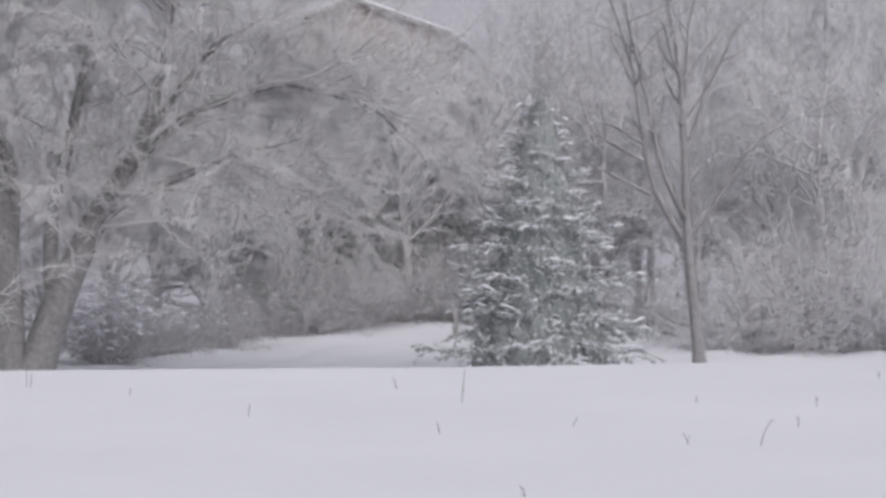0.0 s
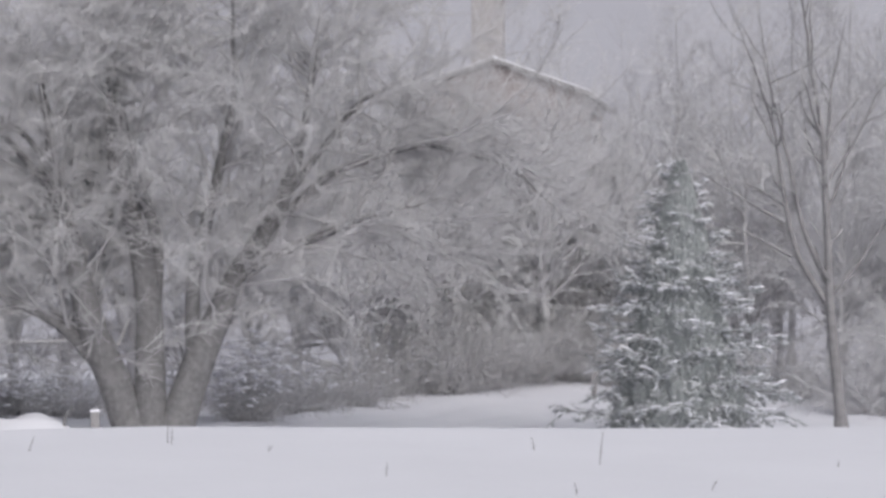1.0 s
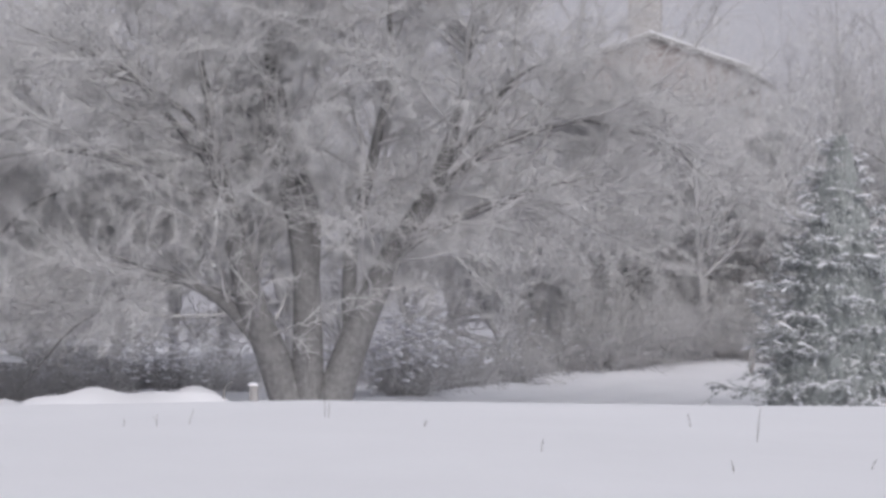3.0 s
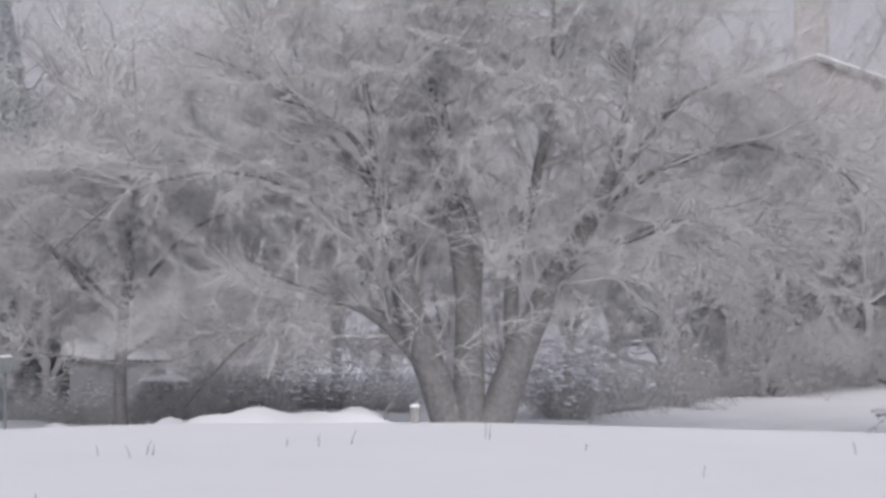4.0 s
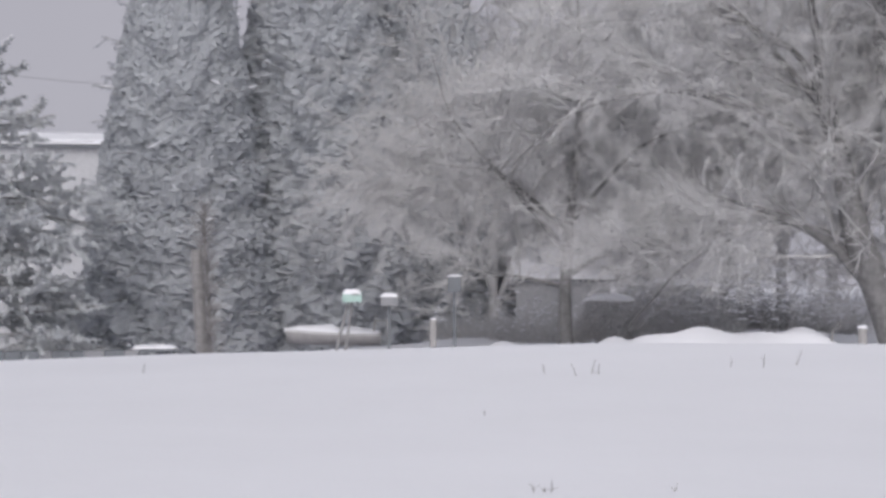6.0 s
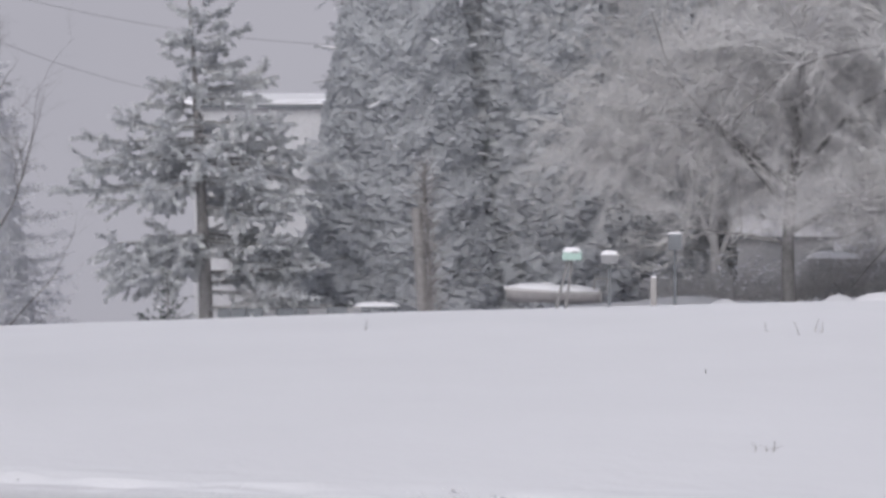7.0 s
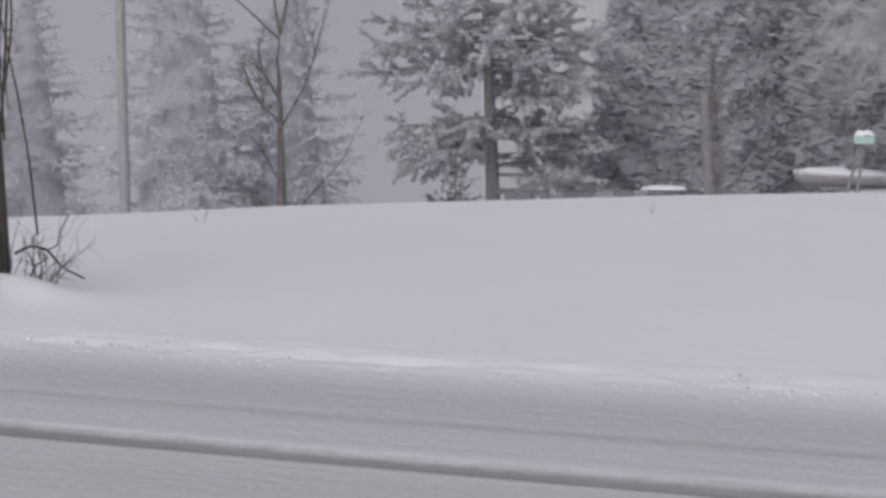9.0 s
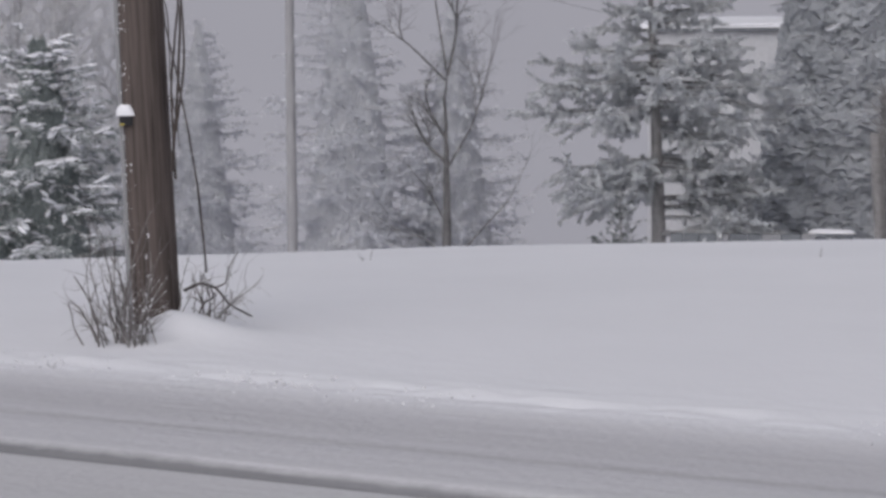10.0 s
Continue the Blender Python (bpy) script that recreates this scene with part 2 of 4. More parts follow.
def lie(x, y):
    x, y = np.asarray(x, dtype=float), np.asarray(y, dtype=float)
    u, v = x * UX + y * UY, -x * UY + y * UX
    top = np.interp(u, FALL_U, FALL_Z)
    far = np.clip((v - 9.0) / (CREST - 9.0), 0, 1)
    z = top * far + 0.005 * np.exp(-((v - 8.8) / 0.3) ** 2) + 0.010 * np.clip((v - 8.6) / 2.0, 0, 1) * (1 - far)
    depth = top - np.interp(u, LOW_U, LOW_Z)
    sink = depth * (1 - np.exp(-np.clip(v - CREST, 0, None) * 0.17 / depth))
    away = 0.12 * np.clip(v - 55, 0, None) * np.clip((-10 - u) / 15, 0, 1) + 0.12 * np.clip(v - 95, 0, None)
    z = np.where(v > CREST, top - sink - away, z)
    z = z + np.where(v > 40, 0.05 * (np.sin(1.3 * x + 0.5 * y) + np.sin(2.7 * x - 1.1 * y + 1.0)), 0)
    for hx, hy, hh, hs in HEAPS:
        z = z + hh * np.exp(-((x - hx) ** 2 + (y - hy) ** 2) / (2 * hs * hs))
    edge = np.clip((v - 8.25) / 0.75, 0, 1)
    edge = edge * edge * (3 - 2 * edge)
    z = np.where(v < 9.0, z * edge - 0.014 * (1 - edge), z)
    return np.where((v < 8.25) & (v > 1.4), -0.045, np.where(v <= 1.4, 0.0, z))


def spot(az, d):
    """A place by bearing to the left of the first view and distance from the eye."""
    x, y = -d * math.sin(radians(az)), d * math.cos(radians(az))
    return x, y, float(lie(x, y))


def sheet(X, Y, Z):
    idx = np.arange(X.size).reshape(X.shape)
    F = np.stack([idx[:-1, :-1], idx[1:, :-1], idx[1:, 1:], idx[:-1, 1:]], -1).reshape(-1, 4)
    return np.stack([X, Y, Z], -1).reshape(-1, 3), F


def build_ground():
    v = np.concatenate([[-900, -300, -100, -40, -15, -5, 0, 1.3, 1.5], np.linspace(1.6, 8.3, 8), np.arange(8.36, 11, 0.05), np.arange(11, 19, 0.3), np.arange(19, 22, 0.1), np.arange(22, 26, 0.35), np.arange(26, 90, 0.8), [95, 110, 140, 200, 320, 600, 1200]])
    u = np.concatenate([[-1200, -500, -250, -120, -80, -60], np.arange(-50, -22, 1.0), np.arange(-22, 14, 0.18), np.arange(14, 50, 1.0), [60, 80, 120, 250, 500, 1200]])
    U, W = np.meshgrid(u, v, indexing="ij")
    X, Y = U * UX - W * UY, U * UY + W * UX
    Z = lie(X, Y)
    near = np.exp(-((W - 8.7) / 0.3) ** 2)
    for i, j in np.argwhere((U > -25) & (U < 16) & (W > 8.3) & (W < 24)):
        p = Vector((U[i, j], W[i, j], 0.0))
        Z[i, j] += 0.018 * noise.noise(p * 0.35) * min(1, (W[i, j] - 8.3) / 3) * (1 if W[i, j] < 18 else 0.4)
        if near[i, j] > 0.02:
            Z[i, j] += near[i, j] * (0.012 * noise.noise(p * 1.3) + 0.03 * noise.noise(p * 5.0) + 0.04 * noise.noise(p * 11.0))
    ob = part("ground", mesh_of("ground", *sheet(X, Y, Z), M_SNOW, True))
    return tagged(ob, "smooth untrodden white snow over a gently sloping field", "ground", kind="structure")


build_ground()


def road_mat():
    m, nt, b = mat_base("packed_snow_road", 0.7)
    tc = nt.nodes.new("ShaderNodeTexCoord")
    xyz = nt.nodes.new("ShaderNodeSeparateXYZ")
    nt.links.new(tc.outputs["Object"], xyz.inputs[0])
    stretch = nt.nodes.new("ShaderNodeMapping")
    stretch.inputs["Scale"].default_value = (0.10, 1.6, 1)
    nt.links.new(tc.outputs["Object"], stretch.inputs[0])
    streak = noise_node(nt, 2.0, 6, 0.6, stretch.outputs[0])
    wob = math_node(nt, "MULTIPLY", math_node(nt, "SUBTRACT", noise_node(nt, 0.35, 3), 0.5), 0.10)
    rag = math_node(nt, "MULTIPLY", math_node(nt, "SUBTRACT", noise_node(nt, 9.0, 4), 0.5), 0.07)
    v8 = math_node(nt, "MULTIPLY", math_node(nt, "ADD", xyz.outputs["Y"], math_node(nt, "ADD", wob, rag)), 0.1)
    lanes = ramp(nt, v8, [(0.0, (0.5, 0.49, 0.52)), (0.64, (0.53, 0.52, 0.55)), (0.659, (0.57, 0.56, 0.59)), (0.663, (0.15, 0.147, 0.155)), (0.677, (0.18, 0.177, 0.19)), (0.682, (0.56, 0.55, 0.59)), (0.715, (0.55, 0.54, 0.58)), (0.736, (0.55, 0.54, 0.58)),
                          (0.740, (0.41, 0.40, 0.43)), (0.743, (0.41, 0.40, 0.43)), (0.747, (0.52, 0.51, 0.55)), (0.775, (0.48, 0.47, 0.505)), (0.80, (0.53, 0.52, 0.56)), (0.825, (0.64, 0.63, 0.67)), (0.85, (0.80, 0.795, 0.85))])
    col = mix(nt, math_node(nt, "MULTIPLY", streak, 0.5), lanes, (0.66, 0.65, 0.69))
    grit = ramp(nt, noise_node(nt, 26.0, 6, 0.7), [(0.36, (0.72, 0.72, 0.73)), (0.6, (1, 1, 1))])
    speckled = nt.nodes.new("ShaderNodeMix")
    speckled.data_type, speckled.blend_type = "RGBA", "MULTIPLY"
    speckled.inputs["Factor"].default_value = 0.25
    nt.links.new(col, speckled.inputs["A"])
    nt.links.new(grit, speckled.inputs["B"])
    nt.links.new(speckled.outputs["Result"], b.inputs["Base Color"])
    rough = math_node(nt, "ADD", noise_node(nt, 9.0, 5, 0.6, stretch.outputs[0]), math_node(nt, "MULTIPLY", noise_node(nt, 14.0, 5, 0.65), 0.8))
    bump(nt, b, rough, 0.35, 0.03)
    return m


def build_road():
    u = np.concatenate([[-600, -200, -80], np.arange(-40, 30, 0.5), [60, 200, 600]])
    v = np.concatenate([np.arange(1.3, 6.4, 0.3), np.arange(6.4, 7.0, 0.03), np.arange(7.0, 8.7, 0.1)])
    U, W = np.meshgrid(u, v, indexing="ij")
    Z = -0.03 * np.clip(1 - np.abs(W - 6.7) / 0.13, 0, 1) ** 0.5 - 0.010 * np.exp(-((W - 7.41) / 0.05) ** 2)
    ob = part("road", mesh_of("road", *sheet(U, W, Z), road_mat(), True))
    ob.matrix_basis = pose(0, 0, 0, 0, 0, 16)
    tagged(ob, "snow-covered road with one dark wet tyre track", "road", kind="structure")


build_road()


def build_backdrop():
    a = np.radians(np.linspace(-60, 110, 60))
    ring = np.stack([-420 * np.sin(a), 420 * np.cos(a)], -1)
    V = np.concatenate([np.c_[ring, np.full(60, -80.0)], np.c_[ring, np.full(60, 190.0)]])
    i = np.arange(59)
    F = np.stack([i, i + 1, i + 61, i + 60], -1)
    tagged(part("backdrop", mesh_of("backdrop", V, F, M_HAZE)), "pale grey haze of falling snow", "backdrop", kind="structure")


build_backdrop()


# ---- bare trees ----
def bend(points, K, rng, jitter=0.05):
    """A smooth path of K steps through (right, up) points, with a little depth."""
    p = np.array(points, dtype=float)
    s = np.r_[0, np.cumsum(np.hypot(*np.diff(p, axis=0).T))]
    away = np.cumsum(rng.normal(0, jitter * s[-1] / K, K + 1)) * np.sqrt(np.linspace(0, 1, K + 1))
    fine = np.linspace(0, s[-1], 8 * K + 1)
    ker = np.hanning(2 * K + 3) / np.hanning(2 * K + 3).sum()
    pad = len(ker) // 2
    smooth = []
    for c in (0, 1):
        line = np.interp(fine, s, p[:, c])
        line = np.r_[2 * line[0] - line[pad:0:-1], line, 2 * line[-1] - line[-2:-pad - 2:-1]]
        smooth.append(np.convolve(line, ker, "valid")[::8])
    w = rng.normal(0, 0.012 * s[-1] / K ** 0.5, (K + 1, 2)) * np.linspace(0, 1, K + 1)[:, None]
    return np.stack([smooth[0] + w[:, 0], away, smooth[1] + w[:, 1]], -1)


def above(P, R, low):
    """The paths that stay clear of the ground by low."""
    keep = P[:, :, 2].min(axis=1) > low
    return P[keep], R[keep]


def bare_tree(ob, stems, limbs, twigs, seed, limb_len=(2.0, 4.5), twig_len=(0.5, 1.3), lift=0.03, fan=50, fine=3, thin=0.012, crown_mat=None, bark=None, limb_mat=None, near=0.0, side=6, sag=0.0, start=0.25, bough=0.03, girth=0.065, clear=-1.0):
    """stems: (foot radius, [(right, up) points]) seen from the road; limbs and twigs grow from them."""
    rng = np.random.default_rng(seed)
    paths, radii = [], []
    for r, points in stems:
        P = bend(points, 18, rng)
        P[:, 1] -= near * np.linspace(0, 1, 19) ** 0.7
        taper = 1 - 0.93 * np.linspace(0, 1, 19) ** 1.1
        if points[0][1] < 0.2:
            taper[0] *= 1.5
        paths.append(P[None])
        radii.append((r * taper)[None])
    P0, R0 = np.concatenate(paths), np.concatenate(radii)
    P1, R1 = sprout(P0, R0, limbs, limb_len, fan, 8, 0.14, lift, girth, rng, start, floor=-0.12)
    P1, R1 = above(P1, R1, clear - 0.4)
    for k in range(len(stems)):
        part("stem" if len(stems) > 1 else "trunk", mesh_of("stem", *tubes(P0[k:k + 1], R0[k:k + 1], 10), bark or M_BARK, True), ob)
    part("limb", mesh_of("limb", *tubes(P1, R1, 5), limb_mat or bark or M_BARK, True), ob, kind="stuff")
    P2, R2 = sprout(P1, R1, limbs * side, (limb_len[0] * 0.4, limb_len[1] * 0.5), 45, 4, 0.2, lift * 0.6 - sag, bough, rng, 0.15)
    P2, R2 = above(P2, R2, clear - 0.2)
    P3, R3 = sprout(P2, R2, twigs, twig_len, 42, fine, 0.22, -sag, thin, rng, 0.1)
    P3, R3 = above(P3, R3, clear)
    part("crown", mesh_of("crown", *join(tubes(P2, R2, 3), tubes(P3, R3, 3)), crown_mat or M_TWIG), ob, "fine twigs with snow on their upper sides", "stuff")
    return ob


def planted(name, az, d, label, category="tree", group="", sink=0.1):
    x, y, z = spot(az, d)
    return thing(name, x, y, z - sink, label, category, group, az)


OLD = [(0.48, [(-0.42, 0), (-0.95, 1.6), (-1.5, 2.8), (-1.8, 4.2), (-2.3, 6.2), (-2.8, 9.5)]), (0.20, [(-1.2, 1.8), (-2.2, 2.9), (-3.4, 3.5), (-5.2, 4.0)]),
       (0.44, [(-0.05, 0), (-0.1, 3.9), (-0.7, 6.1), (-1.1, 7.5), (-0.95, 9.3), (-0.8, 12)]), (0.22, [(-0.05, 2.2), (0.12, 5.1), (-0.5, 6.6), (-0.9, 8.5), (-0.4, 11.5)]),
       (0.48, [(0.42, 0), (1.2, 2.3), (1.6, 3.1), (2.1, 4.3), (3.0, 5.5), (3.6, 7.5), (3.9, 9.6)]), (0.2, [(1.9, 3.9), (2.8, 4.55), (5.0, 5.45), (7.0, 6.0)]),
       (0.22, [(1.0, 1.7), (0.9, 3.7), (1.5, 6.4), (2.0, 8.5), (1.8, 12)]), (0.16, [(-1.3, 2.4), (-2.2, 5.2), (-2.7, 7.2), (-4.0, 8.2), (-5.3, 8.3), (-5.4, 9.3)]),
       (0.09, [(-1.3, 2.4), (-3.0, 3.4), (-4.3, 3.1), (-5.8, 2.2), (-7.1, 0.6)]), (0.08, [(-1.4, 2.9), (-3.6, 3.4), (-5.2, 2.9), (-6.5, 2.2), (-8.2, 1.5)]),
       (0.13, [(-1.9, 4.6), (-3.6, 6.0), (-6.2, 6.6), (-8.6, 6.0), (-10.0, 4.6)]), (0.13, [(2.4, 4.7), (4.2, 6.6), (6.6, 7.4), (8.8, 6.8), (10.2, 5.4)]), (0.11, [(-2.3, 6.0), (-4.6, 8.6), (-7.4, 9.6)]), (0.11, [(3.2, 6.0), (5.0, 8.4), (7.4, 9.4)])]
old = bare_tree(planted("old_tree", 12.0, 50, "old many-stemmed bare tree, its drooping twigs coated with snow"), OLD, 300, 96000, 3, fine=1, thin=0.0085, bough=0.017, girth=0.045, side=8, bark=M_OLDBARK, limb_mat=M_LIMB, limb_len=(1.8, 5.2), lift=0.02, fan=54, sag=0.03, twig_len=(0.22, 0.75), start=0.2, near=0.3, clear=1.5)


MAPLE = [(0.16, [(0, 0), (-0.2, 2.2), (-0.35, 3.6), (-0.36, 5.2), (-0.46, 7.6), (-0.85, 10.0), (-1.1, 12.5)]), (0.09, [(-0.4, 3.5), (-1.2, 4.7), (-1.55, 6.5), (-1.65, 7.7), (-2.1, 9.2), (-3.0, 11.5)]),
         (0.08, [(-0.4, 4.0), (-1.1, 5.6), (-1.35, 7.1), (-1.9, 9.4), (-2.2, 11.5)]), (0.06, [(-0.25, 3.7), (0.6, 4.7), (0.9, 5.4), (1.75, 6.3), (3.9, 7.3)]),
         (0.05, [(-1.3, 4.7), (-2.8, 5.5), (-3.7, 5.8)]), (0.05, [(-1.5, 5.6), (-2.4, 6.1), (-3.7, 6.9)]), (0.05, [(-0.35, 6.7), (0.4, 7.8), (0.9, 9.0), (1.6, 9.6)]), (0.06, [(-0.4, 7.2), (-0.3, 9.0), (0.1, 11)])]
bare_tree(planted("maple_tree", -7.2, 54, "slender bare young maple with snow along its boughs"), MAPLE, 34, 1100, 5, limb_len=(0.8, 2.2), fan=36, lift=0.05, twig_len=(0.3, 0.8), side=4)

TREE_B = [(0.2, [(0, 0), (-0.05, 1.8), (0.1, 4.0), (0.4, 7.0), (0.2, 10.5)]), (0.08, [(0, 1.9), (-1.2, 2.15), (-3.0, 2.35)]), (0.09, [(0, 2.2), (1.6, 3.1), (3.8, 3.7)]), (0.1, [(0, 2.8), (-1.3, 4.4), (-3.0, 6.2), (-3.6, 8.0)]), (0.08, [(0.1, 3.6), (1.8, 5.6), (4.2, 6.6), (5.8, 5.8)]), (0.08, [(0, 3.4), (-1.8, 5.0), (-4.0, 5.2), (-5.4, 4.0)])]
bare_tree(planted("broad_tree", 21.8, 54, "bare broad tree with low spreading boughs under snow"), TREE_B, 130, 46000, 8, fine=1, thin=0.009, bough=0.017, side=8, limb_len=(1.8, 4.6), lift=-0.02, fan=66, sag=0.05, twig_len=(0.2, 0.6), start=0.24, limb_mat=M_LIMB, bark=M_OLDBARK, girth=0.035, clear=1.3)


# ---- the wood behind ----
def wood_tree(az, d, seed, high, twigs, label):
    ob = planted("woodland_tree", az, d, label, group="trees of the wood")
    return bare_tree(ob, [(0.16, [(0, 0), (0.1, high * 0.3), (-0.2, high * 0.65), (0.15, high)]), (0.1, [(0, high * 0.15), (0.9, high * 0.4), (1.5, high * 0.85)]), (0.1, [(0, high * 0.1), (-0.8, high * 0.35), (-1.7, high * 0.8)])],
                     46, twigs, seed, limb_len=(1.5, 3.8), fan=55, lift=0.03, twig_len=(0.25, 0.7), fine=1, thin=0.020, crown_mat=M_HAZEDTWIG, bark=M_FARBARK, side=6, sag=0.005, start=0.08)


def copy_at(ob, az, d, scale, turn, sink=0.1):
    x, y, z = spot(az, d)
    return copy_thing(ob, pose(x, y, z - sink, 0, 0, turn) @ Matrix.Diagonal((scale, scale, scale, 1)))


wood_a = wood_tree(-10.6, 64, 21, 9.0, 4300, "bare tree of the dense wood, haze put into its pale tone")
wood_b = wood_tree(6.6, 66, 22, 8.5, 4300, "bare tree of the dense wood, haze put into its pale tone")
for az, d, sc, turn in [(-13.5, 66, 1.0, 40), (-8.4, 72, 0.95, 200), (-5.5, 76, 0.9, 80), (-2.6, 76, 1.1, 300), (0.0, 72, 0.98, 10), (3.3, 71, 0.95, 150), (5.6, 73, 1.05, 330), (9.3, 68, 1.05, 250), (12.6, 70, 1.3, 60), (15.8, 68, 1.25, 120), (18.8, 69, 1.2, 20), (21.6, 72, 1.2, 280), (24.6, 73, 1.55, 190), (-11.8, 70, 1.1, 10), (-9.2, 68, 1.0, 95), (-7.2, 67, 0.85, 260), (1.0, 70, 1.1, 260)]:
    copy_at(wood_a, az, d, sc, turn)
for az, d, sc, turn in [(-12.0, 78, 1.3, 100), (-9.6, 84, 1.45, 30), (-6.9, 88, 1.3, 140), (-3.9, 84, 1.25, 220), (-1.2, 71, 0.95, 130), (1.7, 71.5, 0.98, 40), (4.6, 69, 1.0, 90), (6.0, 67, 1.0, 200), (8.0, 76, 1.3, 180), (11.0, 64, 0.85, 310), (14.4, 76, 1.5, 200), (17.4, 64, 0.9, 75), (20.2, 63, 0.85, 145), (23.8, 64, 1.1, 210), (22.6, 70, 1.6, 330), (3.9, 70, 1.15, 300), (19.4, 74, 1.6, 15), (-13.0, 72, 1.3, 60), (-4.6, 74, 1.0, 20), (56.2, 88, 1.5, 30)]:
    copy_at(wood_b, az, d, sc, turn)


def slender_tree(az, d, seed, high):
    ob = planted("slender_tree", az, d, "tall slender bare tree of the wood, haze put into its colour", group="trees of the wood")
    stems = [(0.13, [(0, 0), (0.15, high * 0.4), (-0.1, high * 0.75), (0.1, high)]), (0.07, [(0.1, high * 0.25), (0.8, high * 0.55), (1.0, high * 0.95)]), (0.07, [(0.1, high * 0.2), (-0.7, high * 0.5), (-1.3, high * 0.9)])]
    return bare_tree(ob, stems, 60, 5200, seed, limb_len=(1.5, 3.6), fan=30, lift=0.07, twig_len=(0.3, 0.9), fine=1, thin=0.014, crown_mat=M_HAZEDTWIG, bark=M_FARBARK, side=6, start=0.2)


slim = slender_tree(-9.0, 78, 25, 15.0)
for az, d, sc, turn in [(-12.6, 76, 1.0, 50), (-10.7, 80, 1.1, 140), (-7.3, 79, 1.05, 230), (-5.8, 84, 1.15, 320), (-4.2, 78, 0.9, 20), (-2.8, 86, 1.0, 110), (-13.6, 84, 1.2, 200), (-1.2, 88, 0.8, 290), (53.2, 84, 1.0, 60), (54.8, 80, 1.1, 150), (56.6, 86, 1.2, 240), (57.6, 78, 1.0, 330)]:
    copy_at(slim, az, d, sc, turn)
for az, d, sc, turn in [(3.6, 70, 0.98, 15), (2.2, 72, 0.95, 75), (0.6, 73, 1.0, 135), (4.8, 74, 1.15, 195), (-0.3, 75, 1.0, 255), (-1.3, 76, 1.1, 315)]:
    copy_at(wood_a, az, d, sc, turn)


# ---- conifers ----
def needles(P, n, size, rng, spread=0.9, droop=0.25, flat=0.6, slim=1.0):
    """Narrow blades round the paths P."""
    M, K, _ = P.shape
    length = np.linalg.norm(P[:, -1] - P[:, 0], axis=-1)
    who = rng.choice(M, n, p=length / length.sum())
    t = rng.random(n) ** 0.8 * (K - 1)
    k = np.minimum(t.astype(int), K - 2)
    w = (t - k)[:, None]
    at = P[who, k] * (1 - w) + P[who, k + 1] * w
    along = unit(P[who, k + 1] - P[who, k])
    d = unit(along + rng.normal(0, spread, (n, 3)) * np.array([1, 1, flat]) - np.array([0, 0, droop]))
    side = unit(np.cross(d, rng.normal(0, 0.5, (n, 3)) + np.array([0, 0, 1.0]))) * (size * slim * rng.uniform(0.13, 0.26, n))[:, None]
    L = (size * rng.uniform(0.6, 1.3, n))[:, None]
    V = np.stack([at, at + d * L * 0.5 + side, at + d * L, at + d * L * 0.5 - side], 1)
    return V.reshape(-1, 3), np.arange(4 * n).reshape(-1, 4)


def pads(at, along, size, rng, stretch=2.2):
    """Lumpy cushions of snow lying along boughs: one for each row."""
    n = len(at)
    a = unit(along * np.array([1, 1, 0.6]))
    b = unit(np.cross(a, np.array([0, 0, 1.0])))
    c = np.cross(b, a)
    rings, seg = 4, 5
    V = np.empty((n, rings, seg, 3))
    for i in range(rings):
        f = math.sin(math.pi * (i + 0.3) / (rings - 0.4))
        for j in range(seg):
            th = 2 * math.pi * j / seg
            r = (f * rng.uniform(0.7, 1.25, n) * size)[:, None]
            V[:, i, j] = at + a * (size * stretch * (i / (rings - 1) - 0.5) * 2)[:, None] + b * r * 0.8 * math.cos(th) + c * r * 0.5 * math.sin(th)
    idx = np.arange(n * rings * seg).reshape(n, rings, seg)
    nxt = np.roll(idx, -1, axis=2)
    return V.reshape(-1, 3), np.stack([idx[:, :-1], nxt[:, :-1], nxt[:, 1:], idx[:, 1:]], -1).reshape(-1, 4)


def inside(height, width, base, power, core, tiers, rng):
    """The close-grown inner foliage of an old spruce, ragged all over."""
    rings, sides = tiers * 7, 100
    f = np.linspace(0.01, 0.97, rings)[:, None]
    a = np.linspace(0, 2 * np.pi, sides, endpoint=False)[None]
    lobe = np.sin(f * tiers * 2.2 + np.interp(a, np.linspace(0, 6.2832, 14), rng.uniform(0, 12, 14)))
    r = core * width * 0.5 * (1 - f) ** power * (1 + 0.04 * lobe) * rng.uniform(0.95, 1.05, (rings, sides))
    V = np.stack([r * np.cos(a), r * np.sin(a), f * height + rng.normal(0, 0.06, (rings, sides))], -1)
    idx = np.arange(rings * sides).reshape(rings, sides)
    nxt = np.roll(idx, -1, axis=1)
    return V.reshape(-1, 3), np.stack([idx[:-1], nxt[:-1], nxt[1:], idx[1:]], -1).reshape(-1, 4)


